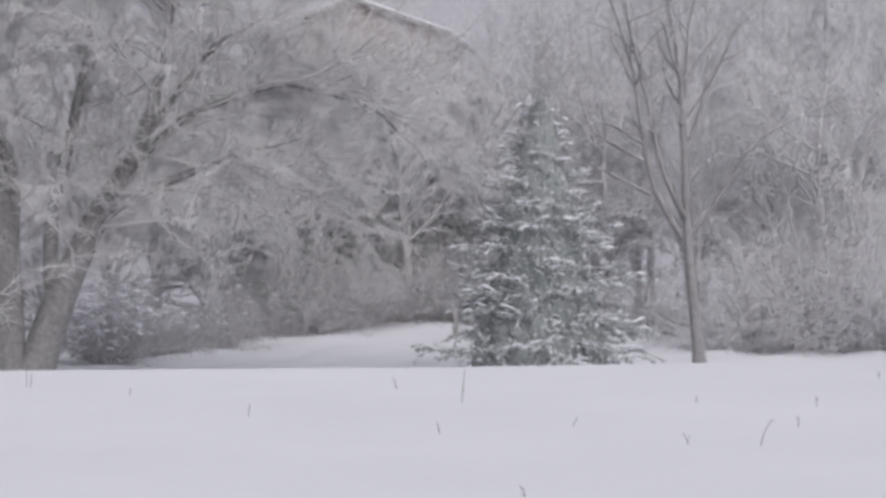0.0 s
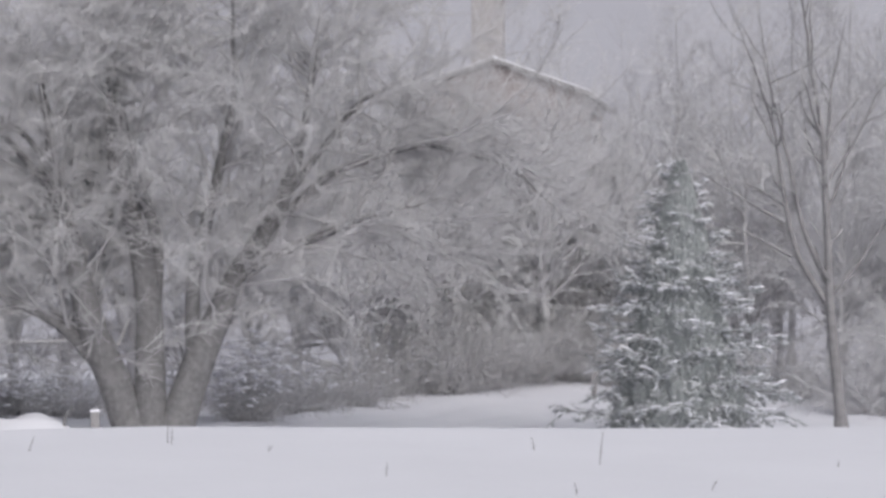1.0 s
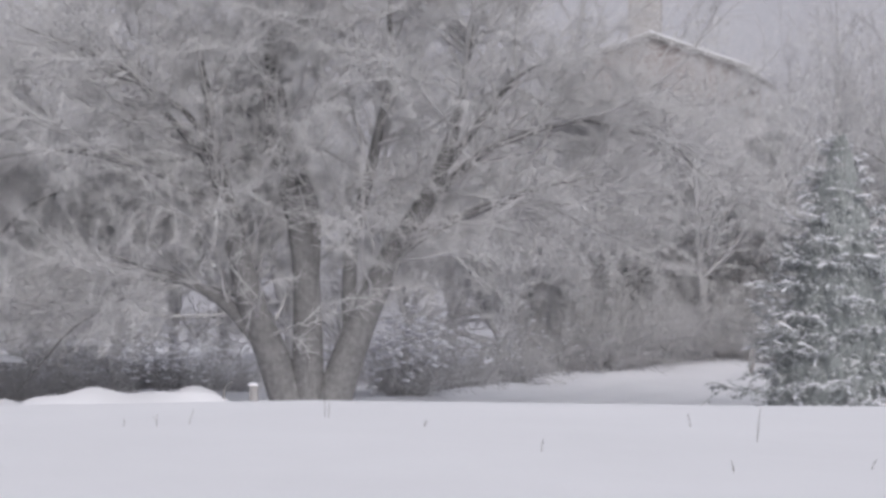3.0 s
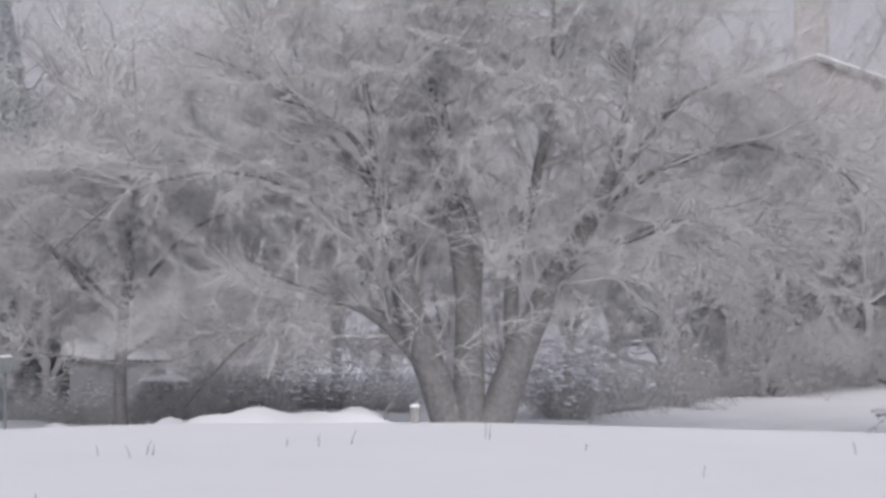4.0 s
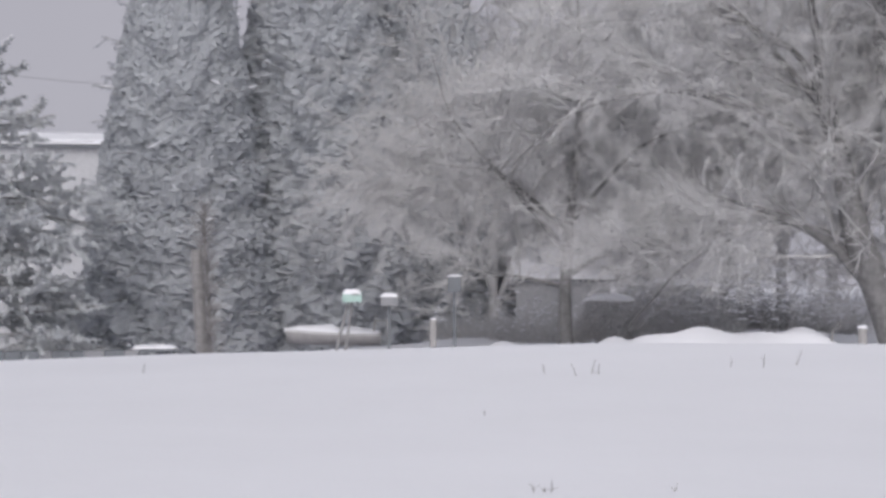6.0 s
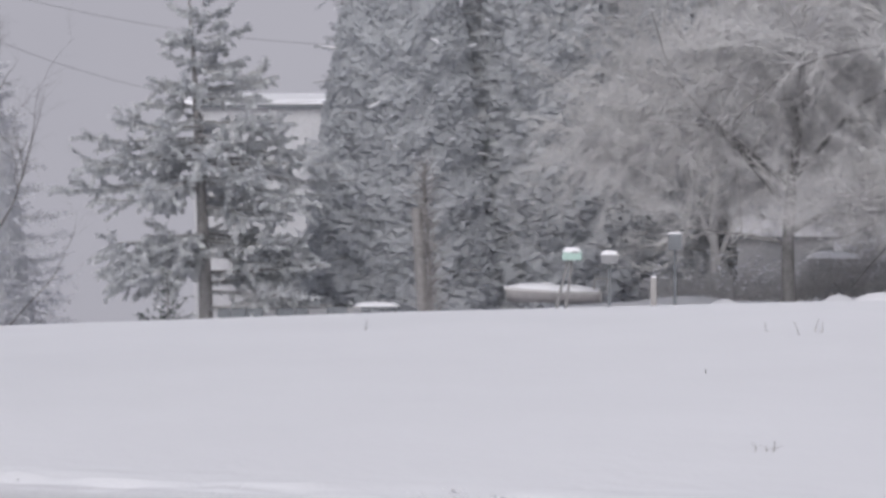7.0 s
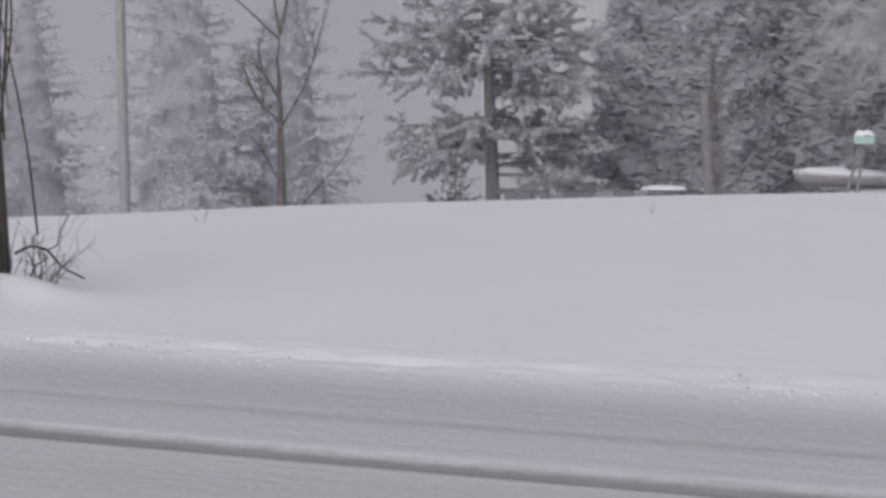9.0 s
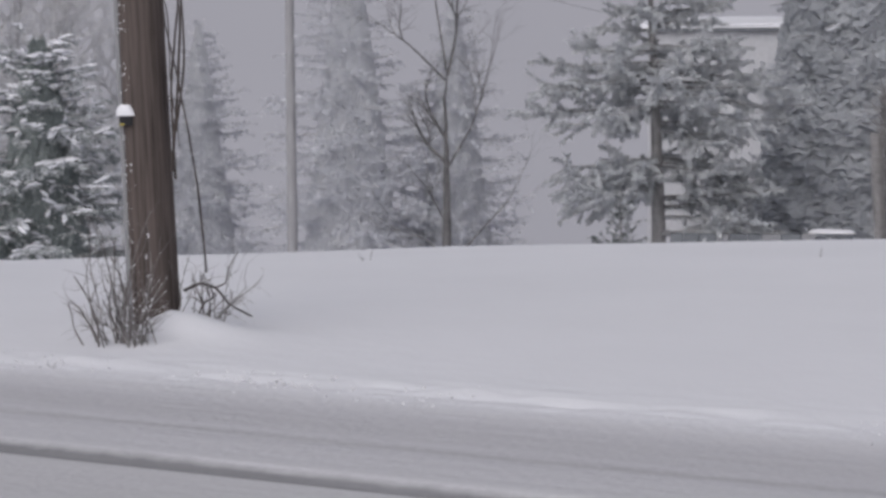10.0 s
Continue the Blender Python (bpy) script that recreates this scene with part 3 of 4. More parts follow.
def conifer(ob, height, width, seed, needle_mat, tiers=16, blades=16000, size=0.16, base=0.05, droop=0.12, snow=260, trunk=0.14, lean=0.0, power=1.0, blob=0.1, gaps=0.0, per=7, sub=9, top=0.985, hang=0.25, plan=None, fat=1.0, slim=1.0, flat=0.7, core=0.0, tuft=0.9, long=2.2, bark=None):
    rng = np.random.default_rng(seed)
    P0 = shoot(np.zeros((1, 3)), np.array([[lean, 0, 1.0]]), np.array([height]), 12, 0.012, 0.0, rng)
    R0 = (trunk * np.linspace(1, 0.08, 13))[None]
    starts, dirs, lens = [], [], []
    for i in range(tiers):
        f = base + (top - base) * i / tiers
        a0 = rng.random() * 6.28
        k = min(11, int(f * 12))
        c = P0[0, k] + (P0[0, k + 1] - P0[0, k]) * (f * 12 - k)
        for j in range(per):
            if rng.random() < gaps:
                continue
            a = a0 + 6.283 * (j + rng.normal(0, 0.15)) / per
            starts.append(c + np.array([0, 0, rng.normal(0, height * (0.022 if core else 0.010))]))
            dirs.append([math.cos(a), math.sin(a), -droop + f * 0.55])
            lens.append(width * 0.5 * (1 - f) ** power * rng.uniform(0.72, 1.15) + 0.10)
    if plan:
        starts, dirs, lens = [], [], []
        for up, reach, count, slope, mid, span in plan:
            a0 = rng.random() * 6.28 if span > 6 else mid - span / 2
            for j in range(count):
                a = a0 + span * (j + 0.5 + rng.normal(0, 0.2)) / count
                starts.append(np.array([0, 0, up + rng.normal(0, 0.14)]))
                dirs.append([math.cos(a), math.sin(a), slope])
                lens.append(reach * rng.uniform(0.7, 1.1))
    lens = np.array(lens)
    P1 = shoot(np.array(starts), np.array(dirs), lens, 6, 0.05, -0.02, rng)
    P1[:, -2:, 2] += (lens * 0.03)[:, None] * np.array([1.0, 2.2])
    R1 = lens[:, None] * 0.012 * np.linspace(1, 0.25, 7) + 0.003
    P2, R2 = sprout(P1, R1, len(lens) * sub, (0.06 * width * fat, 0.17 * width * fat), 46, 4, 0.09, -0.05, 0.01, rng, 0.22, flat=flat)
    reach = (1 - np.clip(P2[:, 0, 2] / height, 0, 1))[:, None, None] 
    P2 = P2[:, :1] + (P2 - P2[:, :1]) * (0.12 + 0.88 * reach)
    part("trunk", mesh_of("trunk", *join(tubes(P0, R0, 10), tubes(P1, R1, 4)), bark or M_BARK, True), ob)
    inner = [inside(height, width, base, power, core, tiers, rng)] if core else []
    part("crown", mesh_of("crown", *join(*inner, tubes(P2, R2, 3), needles(P2, int(blades * 0.75), size, rng, spread=tuft, droop=hang, slim=slim), needles(P1, int(blades * 0.25), size, rng, spread=tuft, droop=hang, slim=slim)), needle_mat), ob, kind="stuff")
    if snow:
        half = snow // 5
        k1, k2 = rng.integers(0, len(P1), half), rng.integers(0, len(P2), snow - half)
        j1, j2 = rng.integers(2, 7, half), rng.integers(1, 5, snow - half)
        at = np.concatenate([P1[k1, j1], P2[k2, j2]]) + np.array([0, 0, size * 0.25])
        along = np.concatenate([np.cross(P1[k1, j1] - P1[k1, j1 - 1], [0, 0, 1.0]), P2[k2, j2] - P2[k2, j2 - 1]])
        part("snow_cover", mesh_of("snow_cover", *pads(at, along, blob * rng.uniform(0.5, 1.5, snow), rng, long), M_SNOW, True), ob, "clumps of fresh snow on the boughs", "stuff")
    return ob


conifer(planted("spruce_tree", -2.75, 50, "young blue-green spruce with snow on every bough", sink=0.0), 6.9, 5.5, 11, M_NEEDLE, tiers=14, blades=90000, size=0.12, slim=0.55, base=0.035, snow=3200, blob=0.045, per=13, sub=12, droop=0.2, power=0.8, hang=0.3, core=0.6)
GROUP = "old spruces"
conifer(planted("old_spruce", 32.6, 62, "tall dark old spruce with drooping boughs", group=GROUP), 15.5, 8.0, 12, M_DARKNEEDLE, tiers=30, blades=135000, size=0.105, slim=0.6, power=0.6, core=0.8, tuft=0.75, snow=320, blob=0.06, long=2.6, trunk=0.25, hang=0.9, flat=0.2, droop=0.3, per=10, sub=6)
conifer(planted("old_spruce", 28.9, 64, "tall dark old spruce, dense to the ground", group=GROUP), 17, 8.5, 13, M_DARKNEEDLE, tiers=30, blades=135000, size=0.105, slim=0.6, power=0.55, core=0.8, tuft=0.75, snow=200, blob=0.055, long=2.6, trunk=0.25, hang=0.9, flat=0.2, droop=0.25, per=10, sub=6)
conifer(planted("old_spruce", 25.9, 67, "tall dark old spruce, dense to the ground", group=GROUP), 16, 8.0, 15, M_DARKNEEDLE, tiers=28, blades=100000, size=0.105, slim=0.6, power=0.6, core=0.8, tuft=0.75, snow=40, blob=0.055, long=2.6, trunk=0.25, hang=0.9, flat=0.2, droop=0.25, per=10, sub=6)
# height, reach, boughs, slope, middle bearing and spread of the boughs
ROUND = (0.0, 6.283)
PINE = [(0.8, 3.3, 3, 0.05, -0.3, 1.6), (2.2, 3.0, 6, -0.1, 3.1, 2.6), (2.6, 2.8, 6, 0.0, 3.2, 3.0), (2.4, 2.2, 3, -0.05, 0.0, 2.0), (3.0, 2.2, 4, 0.0, 3.1, 3.4), (1.7, 3.3, 5, 0.02, 0.0, 1.4), (2.9, 3.0, 6, -0.05, 0.0, 2.0), (3.7, 2.9, 6, 0.0, 0.2, 2.6)]
PINE += [(4.5, 3.9, 11, -0.1, *ROUND), (4.9, 3.7, 11, 0.0, *ROUND), (5.4, 3.0, 9, 0.02, *ROUND), (6.0, 2.6, 9, 0.05, *ROUND), (6.7, 2.2, 8, 0.1, *ROUND), (7.4, 1.7, 8, 0.15, *ROUND), (8.1, 1.3, 7, 0.2, *ROUND), (8.8, 0.9, 6, 0.3, *ROUND), (9.4, 0.5, 5, 0.4, *ROUND)]
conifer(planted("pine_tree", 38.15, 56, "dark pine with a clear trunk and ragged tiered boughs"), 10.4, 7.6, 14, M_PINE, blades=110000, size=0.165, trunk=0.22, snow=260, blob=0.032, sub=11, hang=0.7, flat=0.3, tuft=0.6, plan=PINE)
conifer(planted("spruce_sapling", 39.2, 44, "little open spruce sapling above the snow"), 2.00, 1.70, 16, M_SAPLING, tiers=9, blades=2600, size=0.08, trunk=0.045, snow=60, blob=0.022, sub=3, per=5, droop=-0.5)
PALE = "far spruces"
far_a = conifer(planted("far_spruce", 46.8, 76, "far spruce, haze of falling snow put into its pale colour", group=PALE), 14, 9.0, 17, M_PALENEEDLE, tiers=20, blades=56000, size=0.17, slim=0.8, power=0.8, droop=0.22, snow=260, blob=0.06, per=9, sub=10, core=0.42, bark=M_FARBARK)
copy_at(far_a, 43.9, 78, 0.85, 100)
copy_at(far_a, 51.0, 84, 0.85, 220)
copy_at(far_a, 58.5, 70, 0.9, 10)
conifer(planted("snowy_spruce", 55.4, 33, "young green spruce thick with snow beside the road"), 4.1, 4.5, 18, M_GREENNEEDLE, tiers=13, blades=46000, size=0.1, slim=0.65, snow=1500, blob=0.05, per=10, sub=11, power=0.62, hang=0.55, droop=0.25, core=0.35)
BARE = [(0.13, [(0, 0), (0.02, 2.2), (-0.02, 4.2), (0.05, 5.0)]), (0.038, [(0.05, 4.7), (0.25, 5.6), (0.35, 8.0)]), (0.032, [(0.0, 4.6), (-0.7, 5.3), (-1.9, 6.2)]), (0.03, [(0.02, 4.8), (-0.15, 6.0), (-0.5, 8.0)]),
        (0.028, [(0.0, 2.6), (0.6, 3.6), (1.0, 5.0), (1.15, 6.2)]), (0.028, [(0.05, 0.45), (0.7, 1.2), (1.45, 2.0), (1.9, 3.0)]), (0.022, [(0, 0.7), (-0.5, 1.1), (-1.7, 1.5)]), (0.022, [(0, 1.4), (-0.4, 2.2), (-1.1, 3.0)])]
bare_tree(planted("bare_sapling", 44.12, 45, "slender bare tree with upswept snowy boughs"), BARE, 44, 700, 6, limb_len=(0.6, 1.9), fan=34, lift=0.06, twig_len=(0.2, 0.6), side=3, crown_mat=M_DARKBARK, bark=M_DARKBARK)


# ---- bushes ----
def bush(ob, wide, high, seed, stuff, twigs=2600, snow=140, blob=0.03):
    rng = np.random.default_rng(seed)
    n = 110
    a, r = rng.random(n) * 6.283, np.sqrt(rng.random(n))
    start = np.stack([np.cos(a) * r * wide * 0.28, np.sin(a) * r * wide * 0.2, np.zeros(n)], -1)
    d = np.stack([np.cos(a) * r * wide / high * 0.9, np.sin(a) * r * wide / high * 0.7, np.full(n, 1.0)], -1)
    P = shoot(start, d, high * rng.uniform(0.45, 1.1, n), 4, 0.25, -0.12, rng)
    R = np.full((n, 1), 0.018) * np.linspace(1, 0.35, 5)
    P2, R2 = sprout(P, R, twigs, (high * 0.12, high * 0.38), 62, 2, 0.35, -0.08, 0.017, rng, 0.1)
    part("crown", mesh_of("crown", *join(tubes(P, R, 3), tubes(P2, R2, 3)), stuff), ob, kind="stuff")
    if snow:
        tip = P2[:, -1]
        rank = tip[:, 2] / high - 0.25 * tip[:, 1] / wide + 0.45 * rng.random(len(tip))
        k = rng.choice(np.argsort(-rank)[: len(tip) // 5], snow)
        lie_along = rng.normal(0, 1, (snow, 3)) * np.array([1, 1, 0.25])
        part("snow_cover", mesh_of("snow_cover", *pads(tip[k], lie_along, blob * rng.uniform(0.5, 1.7, snow), rng), M_SNOW, True), ob, "patches of snow caught on the twigs", "stuff")
    return ob


for n, (az, d, w, h, snow) in enumerate([(9.3, 58, 1.7, 2.5, 260), (7.8, 61, 1.8, 1.9, 30), (6.4, 63, 1.8, 2.0, 30), (5.0, 66, 1.9, 2.3, 24), (14.4, 61, 2.0, 1.5, 90), (15.9, 62, 2.2, 1.9, 130), (17.6, 62, 2.2, 1.9, 150), (19.3, 62, 2.2, 1.6, 120), (20.8, 60, 2.0, 1.2, 70), (23.3, 62, 2.0, 1.0, 60), (22.9, 59, 2.2, 1.5, 50), (24.4, 60, 2.2, 1.5, 40),
                                         (-8.4, 61, 3.0, 3.0, 0), (-9.9, 62, 3.6, 4.8, 0), (-11.7, 61, 3.8, 4.2, 0), (-13.3, 61, 3.6, 5.0, 0), (-10.8, 65, 4.2, 6.2, 0)]):
    bush(planted("bush", az, d, "dense leafless bush with snow on top", "bush", "bushes along the wood"), w, h, 40 + n, M_BRUSH if az > 4 else M_HAZEDTWIG, snow=snow * 3, twigs=1000 if az > 0 else 2000, blob=0.05 if snow > 100 else 0.03)
for n, (az, d, w, h) in enumerate([(3.9, 66.5, 2.2, 3.2), (2.7, 68, 2.2, 3.0), (1.5, 69, 2.4, 2.8), (0.2, 70, 2.4, 3.0), (-1.1, 69, 2.2, 2.8), (-5.6, 66, 2.2, 2.6), (2.2, 71, 2.6, 4.2), (0.8, 72, 2.6, 4.0), (3.4, 71, 2.6, 4.4), (-0.6, 72, 2.6, 4.0)]):
    bush(planted("thicket", az, d, "dark brown thicket at the edge of the snowy lawn", "bush", "thicket by the lawn"), w, h, 60 + n, M_BRUSH, snow=0, twigs=1400)


# ---- built things ----
def box(sx, sy, sz, x=0.0, y=0.0, z=0.0, bevel=0.01):
    """A bevelled block whose foot stands at z."""
    bm = bmesh.new()
    bmesh.ops.create_cube(bm, size=1, matrix=Matrix.Translation((x, y, z + sz / 2)) @ Matrix.Diagonal((sx, sy, sz, 1)))
    if bevel:
        bmesh.ops.bevel(bm, geom=bm.edges[:], offset=bevel, segments=2, affect="EDGES", profile=0.6)
    return bm


def solid(name, bm, material, parent, label="", smooth=False):
    me = bpy.data.meshes.new(name)
    bm.to_mesh(me)
    bm.free()
    me.materials.append(material)
    if smooth:
        me.polygons.foreach_set("use_smooth", np.full(len(me.polygons), True))
    return part(name, me, parent, label)


def snow_cap(sx, sy, sz, x=0.0, y=0.0, z=0.0, seed=1):
    """A rounded slab of snow, uneven on top."""
    bm = bmesh.new()
    bmesh.ops.create_grid(bm, x_segments=12, y_segments=10, size=0.5)
    for vert in bm.verts:
        e = max(abs(vert.co.x), abs(vert.co.y)) * 2
        lump = 1 + 0.35 * noise.noise(Vector((vert.co.x * 3 + seed, vert.co.y * 3, seed)))
        vert.co = Vector((x + vert.co.x * sx, y + vert.co.y * sy, z + sz * lump * max(0.0, 1 - e ** 5)))
    r = bmesh.ops.extrude_face_region(bm, geom=bm.faces[:])
    for vert in (g for g in r["geom"] if isinstance(g, bmesh.types.BMVert)):
        vert.co.z = z - 0.01
    bmesh.ops.recalc_face_normals(bm, faces=bm.faces[:])
    return bm


def rod(points, radius, sides=8, taper=0.7):
    P = np.array(points, dtype=float)[None]
    return tubes(P, (radius * np.linspace(1, taper, P.shape[1]))[None], sides)


def prism(outline, depth, y=0.0):
    """An upright slab with the (x, z) outline, depth thick away from y."""
    bm = bmesh.new()
    f = bm.faces.new([bm.verts.new((px, y, pz)) for px, pz in outline])
    r = bmesh.ops.extrude_face_region(bm, geom=[f])
    for vert in (g for g in r["geom"] if isinstance(g, bmesh.types.BMVert)):
        vert.co.y += depth
    bmesh.ops.recalc_face_normals(bm, faces=bm.faces[:])
    return bm


def build_house():
    ob = planted("house", 2.5, 84, "brown two-storey house with a snow-covered gable roof", "house", sink=0.3)
    ob.matrix_basis = ob.matrix_basis @ pose(0, 0, 0, 0, 0, -9)
    ridge = EYE + 84 * math.tan(radians(5.88)) - ob.matrix_basis.translation.z
    half, eave, deep = 3.6, ridge - 3.6 * 0.36, 9.0
    solid("wall", prism([(-half, 0), (half, 0), (half, eave), (0, ridge - 0.15), (-half, eave)], deep), M_BRICK, ob)
    for sx in (-1, 1):
        roof = prism([(0, ridge - 0.12), (sx * (half + 0.5), eave - 0.3), (sx * (half + 0.5), eave - 0.12), (0, ridge + 0.06)], deep + 0.8, -0.4)
        solid("roof", roof, M_TAN, ob)
        cover = prism([(0, ridge + 0.064), (sx * (half + 0.45), eave - 0.11), (sx * (half + 0.4), eave + 0.02), (0, ridge + 0.2)], deep + 0.2, 0.15)
        solid("roof_snow", cover, M_SNOW, ob, "thick snow on the roof")
    solid("chimney", box(1.35, 1.0, 4.2, -0.95, 4.6, ridge - 0.8, 0.03), M_CHIMNEY, ob, "broad brick chimney")
    for wx in (-2.2, 0.0, 2.2):
        for wz in (1.2, 4.3):
            w = solid("window", box(1.1, 0.12, 1.5, wx, -0.02, wz, 0.02), M_TRIM, ob)
            for k in (-1, 1):
                solid("pane", box(0.44, 0.03, 1.3, wx + k * 0.25, -0.10, wz + 0.1, 0.0), M_PANE, w)


def build_far_house():
    ob = planted("far_house", 35.6, 84, "pale clapboard house with a snowy roof behind the pine", "house", sink=0.3)
    eave = EYE + 84 * math.tan(radians(0.95)) - ob.matrix_basis.translation.z
    solid("wall", box(9.0, 7.0, eave, 0.3, 3.5, 0, 0.02), M_PALEWALL, ob)
    solid("roof", prism([(0, 0), (7.6, 0), (7.6, 0.12), (0, 0.12)], 9.6), M_DARKBOX, ob).matrix_basis = Matrix.Translation((5.1, -0.3, eave)) @ pose(0, 0, 0, 0, 0, 90) @ pose(0, 0, 0, 0, -3.5, 0)
    solid("roof_snow", prism([(0, 0.124), (7.6, 0.124), (7.5, 0.3), (0.02, 0.3)], 9.6), M_SNOW, ob, "smooth snow on the roof").matrix_basis = Matrix.Translation((5.1, -0.3, eave)) @ pose(0, 0, 0, 0, 0, 90) @ pose(0, 0, 0, 0, -3.5, 0)
    lowz = EYE + 84 * math.tan(radians(-4.3)) - ob.matrix_basis.translation.z
    for wx in (-1.4, 0.1, 1.6):
        w = solid("window", box(1.1, 0.12, 1.7, wx, -0.02, lowz, 0.02), M_FARTRIM, ob)
        solid("pane", box(0.8, 0.03, 1.4, wx, -0.10, lowz + 0.15, 0.0), M_PANE, w)
    solid("porch_floor", box(6.0, 2.0, 0.3, 0.2, -1.0, lowz - 0.9, 0.02), M_GREYWOOD, ob)
    for px in (-2.6, -0.7, 0.9, 2.9):
        solid("porch_post", box(0.2, 0.2, 3.2, px, -1.8, lowz - 0.6, 0.02), M_FARTRIM, ob)


def build_mailbox():
    ob = planted("mailbox", 27.84, 51, "green rural mailbox with thick snow on top", "mailbox", sink=0.2)
    mid = EYE + 51 * math.tan(radians(-3.22)) - ob.matrix_basis.translation.z
    w, h, n = 0.47, 0.25, 10
    arch = [(-0.13, 0), (0.13, 0)] + [(0.13 * math.cos(math.pi * k / n), h * 0.5 + 0.13 * math.sin(math.pi * k / n)) for k in range(n + 1)]
    bm = prism(arch, w, -w / 2)
    bmesh.ops.rotate(bm, verts=bm.verts[:], matrix=Matrix.Rotation(radians(90), 3, "Z"))
    bmesh.ops.translate(bm, verts=bm.verts[:], vec=(0, 0, mid - h / 2))
    body = solid("box", bm, M_GREEN, ob, "dented green metal box")
    solid("door", box(0.015, 0.24, 0.24, w / 2 + 0.009, 0, mid - h / 2 + 0.005, 0.005), M_GREEN, body)
    solid("flag", box(0.16, 0.012, 0.04, 0.08, -0.143, mid + 0.05, 0.003), M_GREYBOX, body)
    solid("snow", snow_cap(w + 0.01, 0.27, 0.11, 0, 0, mid + h * 0.32, 3), M_SNOW, ob, "loaf of snow", True)
    for k in (0, 1):
        part("brace", mesh_of("brace", *rod([(-0.55 + k * 0.28, 0, -0.1), (-0.3 + k * 0.2, 0, mid * 0.5), (-0.08 + k * 0.08, 0, mid - h / 2 + 0.02)], 0.04), M_BARK), ob)


def build_paper_box(az, d, el, w, h, cap, material, label):
    ob = planted("newspaper_box", az, d, label, "newspaper box", "boxes by the lane", sink=0.2)
    top = EYE + d * math.tan(radians(el)) - ob.matrix_basis.translation.z
    solid("box", box(w, 0.4, h, 0, 0, top - h, 0.02), material, ob)
    solid("snow", snow_cap(w + 0.02, 0.42, cap, 0, 0, top - 0.004, az), M_SNOW, ob, "", True)
    solid("post", box(0.07, 0.07, top - h + 0.05, 0, 0.05, 0, 0.01), M_DARKBOX, ob)


def build_post(az, d, el_top, w, label, lean=0.0):
    ob = planted("wooden_post", az, d, label, "post", "posts by the lane", sink=0.3)
    top = EYE + d * math.tan(radians(el_top)) - ob.matrix_basis.translation.z
    solid("shaft", box(w, w, top, 0, 0, 0, 0.015), M_GREYWOOD, ob)
    solid("snow", snow_cap(w, w, 0.035, 0, 0, top - 0.003, 5), M_SNOW, ob, "", True)
    ob.matrix_basis = ob.matrix_basis @ pose(0, 0, 0, 0, lean, 0)


def build_boat():
    ob = planted("rowboat", 28.25, 57, "small weathered boat heaped with snow", "boat", sink=0.0)
    base = EYE + 57 * math.tan(radians(-4.55)) - ob.matrix_basis.translation.z
    rings, V, H = 13, [], []
    rng = random.Random(6)
    for i in range(rings):
        f = i / (rings - 1)
        half = 0.52 * min(1, 0.04 + 1.4 * f) ** 0.8
        x = -1.45 + 2.65 * f
        rise = 0.10 * (1 - f) ** 2
        top = base + 0.33 + rise
        V += [(x, -half, top), (x + 0.02, -half * 0.78, base + 0.12 + rise * 0.8), (x + 0.04, 0, base + rise * 0.6), (x + 0.02, half * 0.78, base + 0.12 + rise * 0.8), (x, half, top)]
        heap = (0.03 + 0.14 * math.sin(math.pi * min(1, f * 0.95)) ** 0.8) * rng.uniform(0.6, 1.4)
        H += [(x * 1.02 - 0.02, (half + 0.03) * math.cos(th), top - 0.05 + (heap + 0.04) * math.sin(th) * rng.uniform(0.9, 1.1)) for th in (math.pi * k / 8 for k in range(9))]
    F = [[i * 5 + j, (i + 1) * 5 + j, (i + 1) * 5 + j + 1, i * 5 + j + 1] for i in range(rings - 1) for j in range(4)]
    hull = part("hull", mesh_of("hull", V, F, M_TAN, True), ob)
    m = hull.modifiers.new("thick", "SOLIDIFY")
    m.thickness = 0.04
    G = [[i * 9 + j, (i + 1) * 9 + j, (i + 1) * 9 + j + 1, i * 9 + j + 1] for i in range(rings - 1) for j in range(8)]
    part("snow", mesh_of("snow", H, G, M_SNOW, True), ob, "deep uneven snow heaped over the boat")
    solid("transom", box(0.05, 1.0, 0.32, 1.2, 0, base + 0.04, 0.01), M_TAN, ob)
    part("rail", mesh_of("rail", *rod([(1.0, -0.3, base + 0.2), (1.05, -0.3, base + 0.68), (1.4, -0.3, base + 0.68), (1.45, -0.3, base - 0.3)], 0.03), M_GREYWOOD), ob)


def build_bench():
    ob = planted("low_table", 33.35, 55, "low dark table with a slab of snow on top", "table", sink=0.0)
    top = EYE + 55 * math.tan(radians(-4.62)) - ob.matrix_basis.translation.z
    solid("top", box(1.25, 0.7, 0.08, 0, 0, top - 0.08), M_DARKBOX, ob)
    for x in (-0.5, 0.5):
        for y in (-0.25, 0.25):
            solid("leg", box(0.08, 0.08, top - 0.06, x, y, 0), M_DARKBOX, ob)
    solid("snow", snow_cap(1.25, 0.7, 0.08, 0, 0, top - 0.004, 8), M_SNOW, ob, "", True)


def build_wall():
    ob = planted("low_wall", 35.9, 54, "low dark stone wall below the pine", "wall", sink=0.0)
    top = EYE + 54 * math.tan(radians(-4.66)) - ob.matrix_basis.translation.z
    rng = random.Random(4)
    for row in range(3):
        x = -1.9 + rng.uniform(0, 0.2)
        while x < 1.8:
            w = rng.uniform(0.3, 0.6)
            solid("stone", box(w - 0.02, 0.4, top / 3 - 0.015, x + w / 2, rng.uniform(-0.03, 0.03), row * top / 3, 0.03), M_DARKBOX if rng.random() < 0.5 else M_GREYBOX, ob)
            x += w


